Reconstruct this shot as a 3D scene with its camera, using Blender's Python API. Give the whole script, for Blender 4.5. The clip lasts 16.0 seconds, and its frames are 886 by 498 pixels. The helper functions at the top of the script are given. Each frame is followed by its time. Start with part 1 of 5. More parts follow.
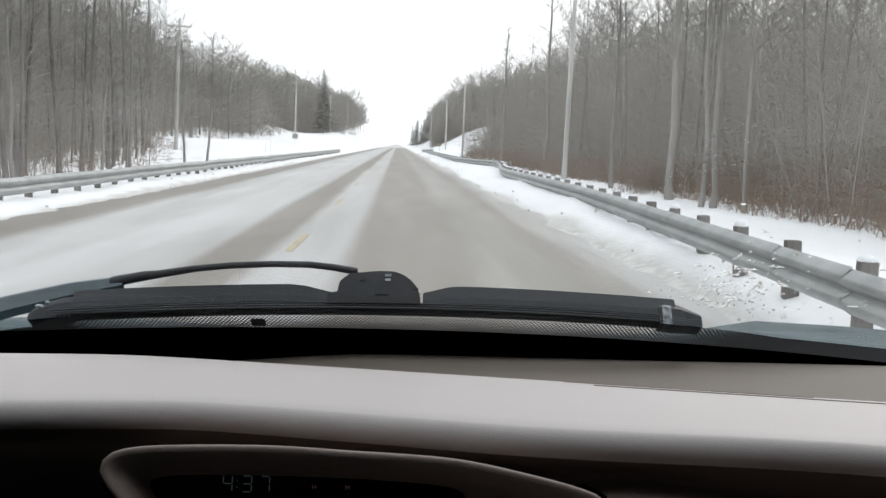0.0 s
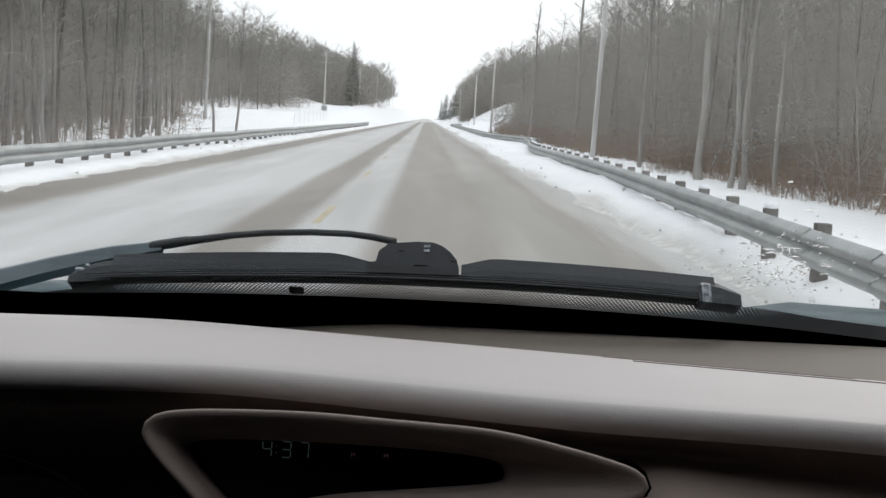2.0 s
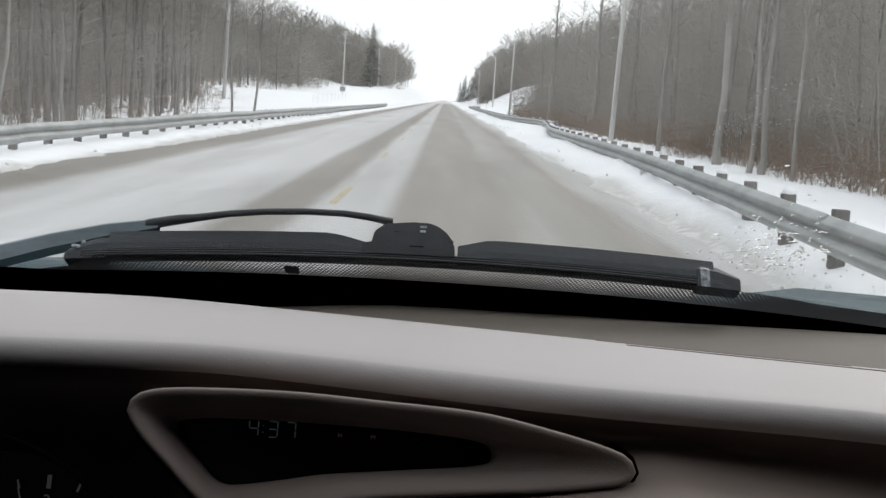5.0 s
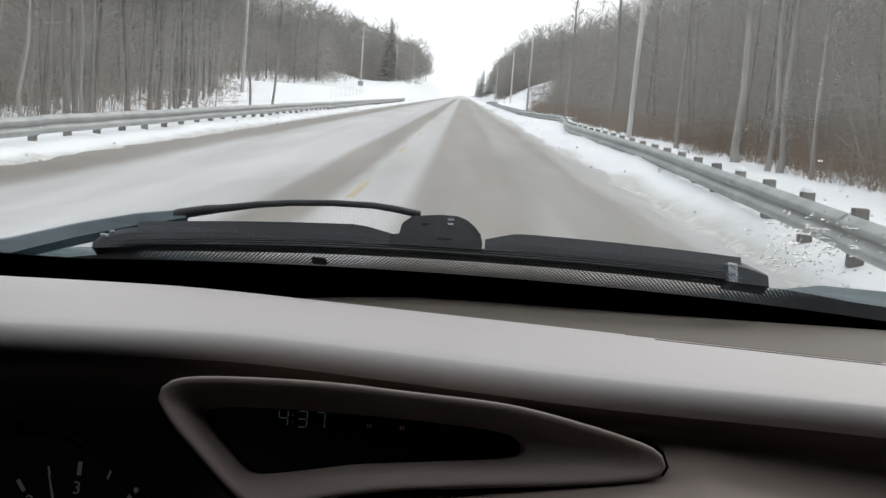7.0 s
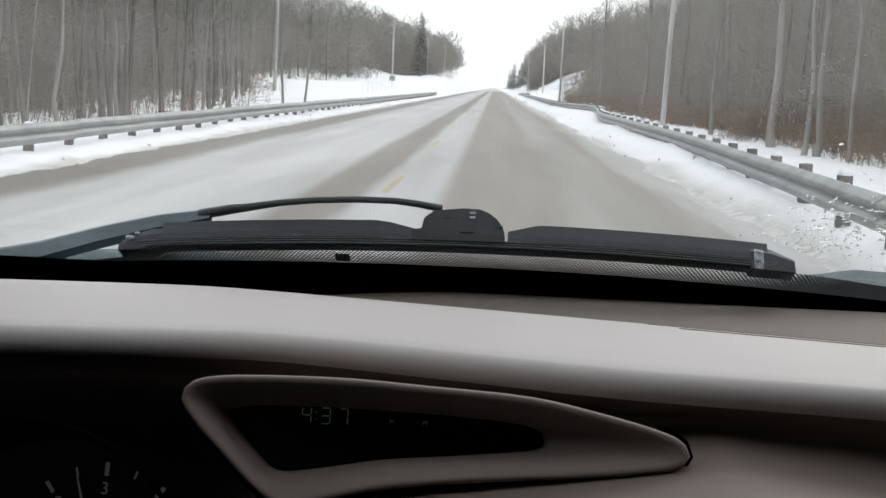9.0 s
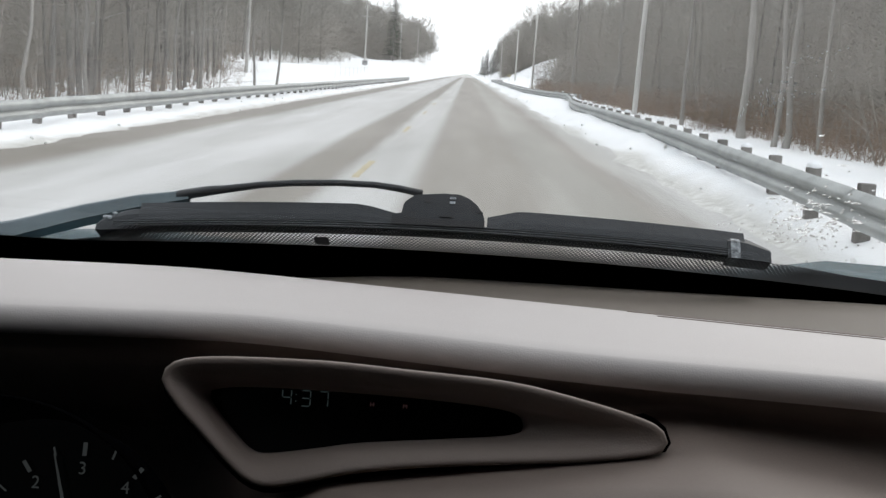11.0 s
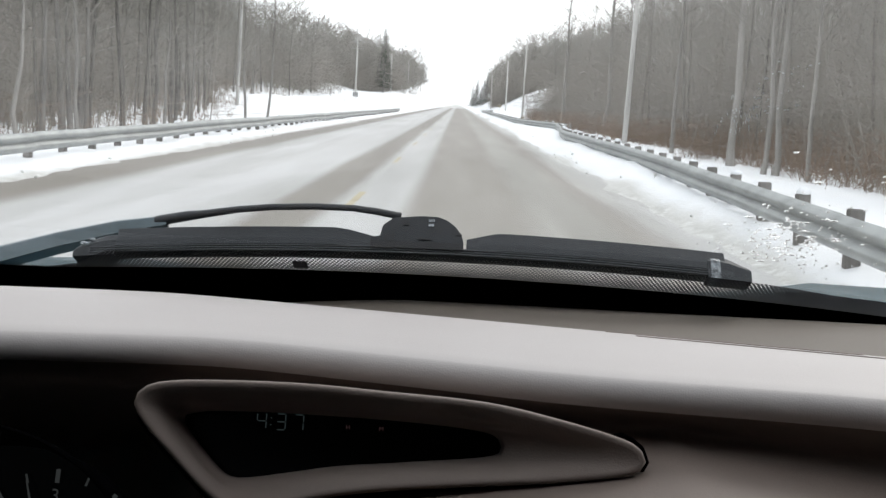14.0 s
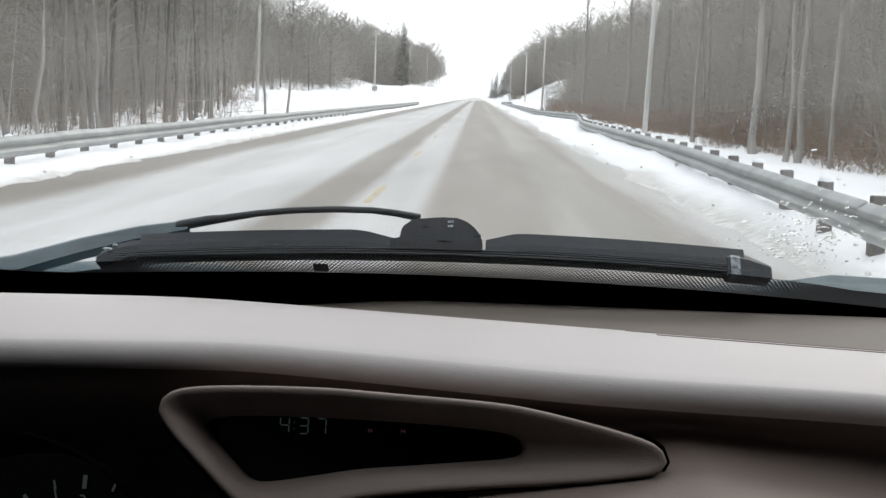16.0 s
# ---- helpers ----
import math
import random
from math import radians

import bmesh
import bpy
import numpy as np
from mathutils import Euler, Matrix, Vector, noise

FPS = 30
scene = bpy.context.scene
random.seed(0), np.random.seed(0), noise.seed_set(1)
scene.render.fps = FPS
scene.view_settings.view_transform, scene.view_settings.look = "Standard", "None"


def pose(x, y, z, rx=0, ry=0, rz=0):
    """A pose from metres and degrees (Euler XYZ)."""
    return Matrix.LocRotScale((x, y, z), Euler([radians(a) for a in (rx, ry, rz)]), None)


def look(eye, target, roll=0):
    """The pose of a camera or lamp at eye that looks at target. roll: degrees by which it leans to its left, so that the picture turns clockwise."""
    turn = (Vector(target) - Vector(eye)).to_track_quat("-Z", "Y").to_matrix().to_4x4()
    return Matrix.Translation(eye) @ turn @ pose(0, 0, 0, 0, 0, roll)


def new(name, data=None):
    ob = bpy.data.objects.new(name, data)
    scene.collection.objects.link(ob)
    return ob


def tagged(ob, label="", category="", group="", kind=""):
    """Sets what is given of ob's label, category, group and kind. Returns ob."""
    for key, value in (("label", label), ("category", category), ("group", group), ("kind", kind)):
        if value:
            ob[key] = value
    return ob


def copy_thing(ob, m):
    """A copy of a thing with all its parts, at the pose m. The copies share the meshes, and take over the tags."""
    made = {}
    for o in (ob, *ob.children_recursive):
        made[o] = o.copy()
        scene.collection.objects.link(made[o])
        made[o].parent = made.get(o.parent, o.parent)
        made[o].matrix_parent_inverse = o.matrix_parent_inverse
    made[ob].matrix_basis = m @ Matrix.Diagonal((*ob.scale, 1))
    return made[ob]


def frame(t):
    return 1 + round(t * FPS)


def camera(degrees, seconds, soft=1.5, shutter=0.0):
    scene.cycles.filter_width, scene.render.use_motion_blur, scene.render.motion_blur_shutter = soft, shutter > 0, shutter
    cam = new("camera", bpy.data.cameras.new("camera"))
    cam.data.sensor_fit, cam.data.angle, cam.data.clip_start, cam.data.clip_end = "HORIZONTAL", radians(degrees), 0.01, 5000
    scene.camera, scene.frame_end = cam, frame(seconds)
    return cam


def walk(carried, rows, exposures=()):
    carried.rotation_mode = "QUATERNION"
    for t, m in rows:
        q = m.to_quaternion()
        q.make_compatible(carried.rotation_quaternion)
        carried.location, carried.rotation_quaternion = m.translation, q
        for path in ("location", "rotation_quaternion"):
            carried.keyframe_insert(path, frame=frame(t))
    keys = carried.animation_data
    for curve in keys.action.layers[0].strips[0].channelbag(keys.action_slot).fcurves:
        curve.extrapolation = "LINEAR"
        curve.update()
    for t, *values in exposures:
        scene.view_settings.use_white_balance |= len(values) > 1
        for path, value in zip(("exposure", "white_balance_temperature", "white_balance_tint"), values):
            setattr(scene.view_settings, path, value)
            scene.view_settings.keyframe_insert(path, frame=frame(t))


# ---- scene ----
cam = camera(42.0, 16.0, soft=1.45)
PATH = [
    (0, (0.0060, 0.0210, 1.4790), (0.0890, 2.0113, 1.3004), 1.77),
    (0.5, (-0.0083, 0.0239, 1.4787), (0.0588, 2.0117, 1.2690), 2.92),
    (1, (-0.0252, 0.0243, 1.4685), (0.0164, 2.0118, 1.2495), 3.73),
    (1.5, (-0.0149, 0.0265, 1.4684), (0.0308, 2.0123, 1.2345), 3.11),
    (2, (-0.0048, 0.0235, 1.4756), (0.0351, 2.0106, 1.2522), 2.97),
    (2.5, (-0.0155, 0.0262, 1.4696), (-0.0836, 2.0121, 1.2421), 3.41),
    (3, (-0.0229, 0.0316, 1.4650), (0.0324, 2.0159, 1.2210), 4.04),
    (3.5, (0.0245, 0.0297, 1.4772), (0.0588, 2.0152, 1.2395), 2.02),
    (4, (0.0016, 0.0288, 1.4726), (0.0557, 2.0130, 1.2276), 3.43),
    (4.2, (0.0137, 0.0304, 1.4743), (0.0360, 2.0150, 1.2272), 3.20),
    (6.3, (-0.0059, 0.0288, 1.4751), (0.0061, 2.0105, 1.2054), 4.17),
    (6.5, (-0.0095, 0.0328, 1.4661), (-0.0103, 2.0150, 1.1995), 4.97),
    (7, (0.0033, 0.0293, 1.4723), (-0.0119, 2.0115, 1.2065), 4.01),
    (7.5, (0.0106, 0.0268, 1.4773), (-0.0508, 2.0088, 1.2173), 2.49),
    (8, (0.0125, 0.0252, 1.4771), (-0.0890, 2.0050, 1.2125), 1.13),
    (8.5, (0.0180, 0.0276, 1.4747), (-0.0609, 2.0076, 1.2040), 1.09),
    (9, (0.0138, 0.0307, 1.4732), (-0.0625, 2.0095, 1.1925), 2.37),
    (9.2, (0.0175, 0.0301, 1.4755), (-0.0547, 2.0102, 1.2036), 2.24),
    (11.3, (0.0056, 0.0279, 1.4722), (-0.0136, 2.0046, 1.1680), 3.50),
    (11.5, (0.0097, 0.0231, 1.4731), (-0.0149, 2.0033, 1.1934), 2.92),
    (12, (0.0028, 0.0270, 1.4661), (-0.0197, 2.0071, 1.1854), 3.10),
    (12.5, (0.0095, 0.0281, 1.4744), (0.0005, 2.0067, 1.1831), 2.86),
    (13, (0.0006, 0.0320, 1.4651), (-0.0268, 2.0108, 1.1758), 4.21),
    (13.5, (0.0300, 0.0366, 1.4690), (-0.0071, 2.0195, 1.2107), 2.58),
    (14, (0.0171, 0.0321, 1.4662), (0.0045, 2.0164, 1.2165), 2.94),
    (14.5, (0.0203, 0.0323, 1.4708), (-0.0150, 2.0135, 1.1991), 2.80),
    (15, (0.0205, 0.0316, 1.4686), (-0.0097, 2.0132, 1.1997), 2.75),
    (15.5, (0.0204, 0.0277, 1.4749), (-0.0319, 2.0080, 1.1999), 2.19),
    (16, (0.0186, 0.0290, 1.4732), (-0.0307, 2.0109, 1.2096), 1.93),
]
walk(cam, [(t, look(eye, target, roll)) for t, eye, target, roll in PATH], [(0.0, 0.13), (1.0, 0.03), (2.5, -0.02), (7.0, 0.02), (9.0, 0.07), (11.5, 0.2), (13.5, 0.3), (16.0, 0.3)])

# ---- world and light: a bright overcast winter day ----
SUN_ELEVATION, SUN_TURN = radians(34), radians(35)
world = bpy.data.worlds.new("overcast_sky")
scene.world = world
world.use_nodes = True
wn, wl = world.node_tree.nodes, world.node_tree.links
sky = wn.new("ShaderNodeTexSky")
sky.sky_type, sky.sun_disc, sky.sun_elevation, sky.sun_rotation = "NISHITA", False, SUN_ELEVATION, SUN_TURN
sky.dust_density, sky.air_density = 4.0, 1.5
pale = wn.new("ShaderNodeMixRGB")
pale.inputs[0].default_value = 0.9
pale.inputs[2].default_value = (12.5, 12.95, 13.45, 1)
wl.new(sky.outputs[0], pale.inputs[1])
wl.new(pale.outputs[0], wn["Background"].inputs[0])
wn["Background"].inputs[1].default_value = 0.1
sun_data = bpy.data.lights.new("sun", "SUN")
sun_data.energy, sun_data.angle, sun_data.color = 0.7, radians(25), (1.0, 0.97, 0.93)
sun = new("sun", sun_data)
sun.rotation_euler = (radians(90) - SUN_ELEVATION, 0, radians(180) - SUN_TURN)


# ---- materials ----
def nodes_of(name, rough=0.6, metal=0.0, spec=0.5):
    m = bpy.data.materials.new(name)
    m.use_nodes = True
    b = m.node_tree.nodes["Principled BSDF"]
    b.inputs["Roughness"].default_value = rough
    b.inputs["Metallic"].default_value = metal
    b.inputs["Specular IOR Level"].default_value = spec
    return m, m.node_tree.nodes, m.node_tree.links, b


def grained(name, dark, light, scale=8.0, fine=60.0, rough=0.7, metal=0.0, spec=0.4, bump=0.2, stretch=(1, 1, 1), by_object=0.0):
    """A surface whose colour wanders at two scales, with fine relief."""
    m, n, l, b = nodes_of(name, rough, metal, spec)
    co = n.new("ShaderNodeTexCoord")
    mp = n.new("ShaderNodeMapping")
    mp.inputs["Scale"].default_value = stretch
    l.new(co.outputs["Object"], mp.inputs[0])
    coarse, small = n.new("ShaderNodeTexNoise"), n.new("ShaderNodeTexNoise")
    for tex, s in ((coarse, scale), (small, fine)):
        tex.inputs["Scale"].default_value = s
        tex.inputs["Detail"].default_value = 6
        l.new(mp.outputs[0], tex.inputs["Vector"])
    add = n.new("ShaderNodeMath")
    add.operation = "MULTIPLY_ADD"
    add.inputs[1].default_value = 0.4
    l.new(small.outputs[0], add.inputs[0])
    l.new(coarse.outputs[0], add.inputs[2])
    ramp = n.new("ShaderNodeValToRGB")
    ramp.color_ramp.elements[0].position, ramp.color_ramp.elements[1].position = 0.5, 0.9
    ramp.color_ramp.elements[0].color, ramp.color_ramp.elements[1].color = (*dark, 1), (*light, 1)
    l.new(add.outputs[0], ramp.inputs[0])
    out = ramp.outputs[0]
    if by_object:
        info, hsv = n.new("ShaderNodeObjectInfo"), n.new("ShaderNodeHueSaturation")
        val = n.new("ShaderNodeMapRange")
        val.inputs[3].default_value, val.inputs[4].default_value = 1 - by_object, 1 + by_object
        l.new(info.outputs["Random"], val.inputs[0])
        l.new(val.outputs[0], hsv.inputs["Value"])
        l.new(out, hsv.inputs["Color"])
        out = hsv.outputs[0]
    l.new(out, b.inputs["Base Color"])
    bp = n.new("ShaderNodeBump")
    bp.inputs["Strength"].default_value = bump
    bp.inputs["Distance"].default_value = 0.01
    l.new(small.outputs[0], bp.inputs["Height"])
    l.new(bp.outputs[0], b.inputs["Normal"])
    return m


def ground_material():
    """Snow that gives way to leaf litter and brush under the trees, and to road dirt along the verge."""
    m, n, l, b = nodes_of("snow_and_litter", 0.75, 0, 0.3)
    geo = n.new("ShaderNodeNewGeometry")
    att, dirt = n.new("ShaderNodeAttribute"), n.new("ShaderNodeAttribute")
    att.attribute_name, dirt.attribute_name = "litter", "dirt"
    big, small = n.new("ShaderNodeTexNoise"), n.new("ShaderNodeTexNoise")
    big.inputs["Scale"].default_value, big.inputs["Detail"].default_value = 0.35, 8
    small.inputs["Scale"].default_value, small.inputs["Detail"].default_value = 6.0, 8
    l.new(geo.outputs["Position"], big.inputs["Vector"])
    l.new(geo.outputs["Position"], small.inputs["Vector"])

    def ramp(src, a, ca, z, cz):
        r = n.new("ShaderNodeValToRGB")
        r.color_ramp.elements[0].position, r.color_ramp.elements[1].position = a, z
        r.color_ramp.elements[0].color, r.color_ramp.elements[1].color = (*ca, 1), (*cz, 1)
        l.new(src, r.inputs[0])
        return r.outputs[0]

    def mixed(fac, a, c):
        x = n.new("ShaderNodeMixRGB")
        l.new(fac, x.inputs[0]), l.new(a, x.inputs[1]), l.new(c, x.inputs[2])
        return x.outputs[0]

    def edge(value, noise_out, lo, hi):
        s = n.new("ShaderNodeMath")
        s.operation = "MULTIPLY_ADD"
        s.inputs[1].default_value = 0.7
        l.new(noise_out, s.inputs[0]), l.new(value, s.inputs[2])
        r = n.new("ShaderNodeMapRange")
        r.inputs[1].default_value, r.inputs[2].default_value = lo, hi
        l.new(s.outputs[0], r.inputs[0])
        return r.outputs[0]

    snow = ramp(big.outputs[0], 0.3, (0.82, 0.84, 0.86), 0.7, (0.90, 0.905, 0.91))
    litter = ramp(small.outputs[0], 0.35, (0.10, 0.08, 0.066), 0.75, (0.22, 0.18, 0.148))
    slush = ramp(small.outputs[0], 0.3, (0.40, 0.39, 0.365), 0.7, (0.70, 0.70, 0.68))
    c = mixed(edge(dirt.outputs["Fac"], small.outputs[0], 0.55, 1.05), snow, slush)
    c = mixed(edge(att.outputs["Fac"], big.outputs[0], 0.6, 1.0), c, litter)
    l.new(c, b.inputs["Base Color"])
    bp = n.new("ShaderNodeBump")
    bp.inputs["Strength"].default_value, bp.inputs["Distance"].default_value = 0.15, 0.04
    l.new(small.outputs[0], bp.inputs["Height"])
    l.new(bp.outputs[0], b.inputs["Normal"])
    return m


def road_material():
    """Asphalt under dried salt, with brown dirt in long bands where no tyre runs."""
    m, n, l, b = nodes_of("salted_asphalt", 0.62, 0, 0.35)
    geo, sep = n.new("ShaderNodeNewGeometry"), n.new("ShaderNodeSeparateXYZ")
    mp, wob, grain = n.new("ShaderNodeMapping"), n.new("ShaderNodeTexNoise"), n.new("ShaderNodeTexNoise")
    mp.inputs["Scale"].default_value = (1.0, 0.07, 1.0)
    wob.inputs["Scale"].default_value, wob.inputs["Detail"].default_value, wob.inputs["Roughness"].default_value = 0.9, 7, 0.66
    grain.inputs["Scale"].default_value, grain.inputs["Detail"].default_value = 35, 5
    l.new(geo.outputs["Position"], mp.inputs[0])
    l.new(mp.outputs[0], wob.inputs["Vector"])
    l.new(geo.outputs["Position"], grain.inputs["Vector"])
    l.new(geo.outputs["Position"], sep.inputs[0])
    shift = n.new("ShaderNodeMath")
    shift.operation = "MULTIPLY_ADD"
    shift.inputs[1].default_value = 0.45
    l.new(wob.outputs[0], shift.inputs[0])
    l.new(sep.outputs["X"], shift.inputs[2])
    across = n.new("ShaderNodeMapRange")
    across.inputs[1].default_value, across.inputs[2].default_value = -7.075, 4.925
    l.new(shift.outputs[0], across.inputs[0])
    ramp = n.new("ShaderNodeValToRGB")
    r = ramp.color_ramp
    salt, pale_salt, brown, tan = (0.47, 0.47, 0.465), (0.55, 0.55, 0.55), (0.235, 0.218, 0.192), (0.268, 0.250, 0.224)
    stops = ((-7.3, pale_salt), (-6.95, brown), (-5.8, brown), (-5.35, salt), (-3.8, pale_salt), (-2.6, salt), (-2.35, brown), (-1.75, brown), (-1.5, salt), (-0.75, salt),
             (-0.5, tan), (0.9, tan), (1.25, (0.325, 0.315, 0.29)), (1.9, (0.30, 0.29, 0.265)), (2.35, tan), (3.0, salt))
    r.elements[0].position, r.elements[0].color = (stops[0][0] + 7.3) / 12, (*stops[0][1], 1)
    r.elements[1].position, r.elements[1].color = (stops[-1][0] + 7.3) / 12, (*stops[-1][1], 1)
    for x, c in stops[1:-1]:
        r.elements.new((x + 7.3) / 12).color = (*c, 1)
    l.new(across.outputs[0], ramp.inputs[0])
    mult = n.new("ShaderNodeMixRGB")
    mult.blend_type, mult.inputs[0].default_value = "MULTIPLY", 1.0
    vary = n.new("ShaderNodeValToRGB")
    vary.color_ramp.elements[0].position, vary.color_ramp.elements[1].position = 0.25, 0.75
    vary.color_ramp.elements[0].color, vary.color_ramp.elements[1].color = (0.68, 0.665, 0.64, 1), (1.16, 1.16, 1.165, 1)
    blend = n.new("ShaderNodeMath")
    blend.operation = "MULTIPLY_ADD"
    blend.inputs[1].default_value = 0.3
    l.new(grain.outputs[0], blend.inputs[0])
    sub = n.new("ShaderNodeMath")
    sub.operation = "SUBTRACT"
    sub.inputs[1].default_value = 0.15
    l.new(wob.outputs[0], sub.inputs[0])
    l.new(sub.outputs[0], blend.inputs[2])
    l.new(blend.outputs[0], vary.inputs[0])
    l.new(ramp.outputs[0], mult.inputs[1])
    l.new(vary.outputs[0], mult.inputs[2])
    l.new(mult.outputs[0], b.inputs["Base Color"])
    bp = n.new("ShaderNodeBump")
    bp.inputs["Strength"].default_value, bp.inputs["Distance"].default_value = 0.3, 0.006
    l.new(grain.outputs[0], bp.inputs["Height"])
    l.new(bp.outputs[0], b.inputs["Normal"])
    return m


def glass_material(name, tint, shine):
    m, n, l, b = nodes_of(name, 0.02)
    n.remove(b)
    clear, gloss, mix = n.new("ShaderNodeBsdfTransparent"), n.new("ShaderNodeBsdfGlossy"), n.new("ShaderNodeMixShader")
    clear.inputs[0].default_value = (*tint, 1)
    gloss.inputs["Roughness"].default_value = 0.03
    mix.inputs[0].default_value = shine
    l.new(clear.outputs[0], mix.inputs[1]), l.new(gloss.outputs[0], mix.inputs[2])
    l.new(mix.outputs[0], n["Material Output"].inputs[0])
    return m


def dotted_frit():
    """Black ceramic dots with clear gaps, that grow together towards the edge of the glass."""
    m, n, l, b = nodes_of("dotted_frit", 0.35)
    b.inputs["Base Color"].default_value = (0.012, 0.012, 0.013, 1)
    co, mp, vor = n.new("ShaderNodeTexCoord"), n.new("ShaderNodeMapping"), n.new("ShaderNodeTexVoronoi")
    mp.inputs["Rotation"].default_value = (0, 0, radians(45))
    mp.inputs["Scale"].default_value = (420, 240, 0)
    vor.voronoi_dimensions = "2D"
    vor.inputs["Randomness"].default_value = 0.0
    vor.inputs["Scale"].default_value = 1.0
    l.new(co.outputs["Object"], mp.inputs[0])
    l.new(mp.outputs[0], vor.inputs["Vector"])
    att, less = n.new("ShaderNodeAttribute"), n.new("ShaderNodeMath")
    att.attribute_name = "fade"
    less.operation = "LESS_THAN"
    l.new(vor.outputs["Distance"], less.inputs[0])
    l.new(att.outputs["Fac"], less.inputs[1])
    l.new(less.outputs[0], b.inputs["Alpha"])
    return m


def emitter(name, colour, strength):
    m, n, l, b = nodes_of(name, 0.4)
    b.inputs["Base Color"].default_value = (0.02, 0.03, 0.03, 1)
    b.inputs["Emission Color"].default_value = (*colour, 1)
    b.inputs["Emission Strength"].default_value = strength
    return m


GROUND, ROAD, GLASS, FRIT_DOTS = ground_material(), road_material(), glass_material("windscreen_glass", (0.98, 0.985, 0.985), 0.06), dotted_frit()
# Unseen windows, tinted near black to keep side light off the dashboard.
LIGHT_STOP = glass_material("light_stopping_glass", (0.03, 0.032, 0.032), 0.04)
BARK = grained("grey_brown_bark", (0.13, 0.123, 0.114), (0.26, 0.247, 0.23), 3, 30, 0.9, by_object=0.16, stretch=(1, 1, 0.25), bump=0.6)
TWIG = grained("bare_twigs", (0.213, 0.202, 0.182), (0.335, 0.322, 0.294), 2, 20, 0.9, by_object=0.2)
BRUSH = grained("dry_brush", (0.235, 0.217, 0.192), (0.37, 0.345, 0.31), 0.12, 4, 0.9)
WEED = grained("red_brown_weeds", (0.205, 0.155, 0.118), (0.34, 0.262, 0.205), 0.15, 5, 0.9)
NEEDLE = grained("dark_needles", (0.018, 0.026, 0.018), (0.05, 0.065, 0.045), 1, 10, 0.8, by_object=0.15)
STEEL = grained("galvanised_steel", (0.24, 0.255, 0.25), (0.40, 0.415, 0.41), 1.5, 25, 0.5, 0.5, bump=0.1, by_object=0.08)
POST = grained("weathered_rail_post", (0.12, 0.114, 0.106), (0.23, 0.22, 0.207), 6, 40, 0.85, by_object=0.2, stretch=(1, 1, 0.2))
SALT = grained("dried_road_salt", (0.62, 0.64, 0.66), (0.78, 0.80, 0.82), 60, 400, 0.8)
POLE = grained("silvered_pole_wood", (0.44, 0.43, 0.41), (0.62, 0.61, 0.59), 3, 30, 0.85, by_object=0.12, stretch=(1, 1, 0.1))
PORCELAIN = grained("grey_insulator", (0.3, 0.3, 0.3), (0.45, 0.45, 0.45), 5, 30, 0.3)
SNOWCAP = grained("packed_snow", (0.74, 0.77, 0.80), (0.86, 0.87, 0.88), 4, 30, 0.75, bump=0.5)
YELLOW = grained("worn_yellow_paint", (0.35, 0.31, 0.215), (0.48, 0.42, 0.285), 3, 30, 0.7)
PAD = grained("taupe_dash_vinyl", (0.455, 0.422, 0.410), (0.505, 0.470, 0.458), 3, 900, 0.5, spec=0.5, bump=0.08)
# Same dash vinyl as the pad, darkened here to stand in for shade.
FASCIA = grained("shade_toned_fascia_vinyl", (0.135, 0.104, 0.088), (0.162, 0.128, 0.110), 3, 700, 0.55, spec=0.4, bump=0.08)
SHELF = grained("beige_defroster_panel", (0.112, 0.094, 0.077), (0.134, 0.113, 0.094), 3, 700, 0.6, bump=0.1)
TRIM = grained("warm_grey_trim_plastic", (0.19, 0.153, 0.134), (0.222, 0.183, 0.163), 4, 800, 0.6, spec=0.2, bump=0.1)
BLACK = grained("black_plastic", (0.006, 0.006, 0.007), (0.014, 0.014, 0.015), 6, 200, 0.45, bump=0.05)
SCREEN = grained("smoked_display", (0.003, 0.003, 0.004), (0.005, 0.005, 0.006), 5, 50, 0.25, spec=0.3, bump=0.0)
FRIT = grained("solid_black_frit", (0.0008, 0.0008, 0.0009), (0.0016, 0.0016, 0.0017), 5, 50, 0.7, spec=0.0, bump=0.0)
WIPER = grained("faded_black_wiper_plastic", (0.014, 0.0165, 0.020), (0.028, 0.032, 0.037), 9, 150, 0.55, bump=0.1)
# Glossy ribs, with their highlights also put into a lighter base colour.
RIB = grained("shiny_rib_with_painted_highlight", (0.03, 0.034, 0.039), (0.05, 0.056, 0.063), 9, 150, 0.35, spec=0.6, bump=0.05)
RUBBER = grained("wiper_rubber", (0.010, 0.010, 0.012), (0.022, 0.022, 0.024), 12, 200, 0.6, bump=0.05)
ARM = grained("grey_wiper_arm_paint", (0.06, 0.085, 0.095), (0.10, 0.14, 0.16), 8, 120, 0.45, bump=0.05)
# Wet glints are painted into the colour as pale specks on dark.
CLIP = grained("plastic_with_painted_glints", (0.02, 0.025, 0.03), (0.42, 0.46, 0.49), 130, 400, 0.12, spec=0.6)
PAINT = grained("teal_car_paint", (0.03, 0.085, 0.11), (0.04, 0.10, 0.125), 2, 60, 0.25, 0.3, spec=0.6, bump=0.02)
CLOTH = grained("grey_cloth", (0.05, 0.046, 0.043), (0.08, 0.074, 0.068), 5, 300, 0.9)
TYRE = grained("tyre_rubber", (0.015, 0.015, 0.015), (0.03, 0.03, 0.03), 8, 80, 0.85)
BLUE = grained("faded_blue_plastic", (0.02, 0.09, 0.24), (0.035, 0.13, 0.32), 3, 40, 0.5)
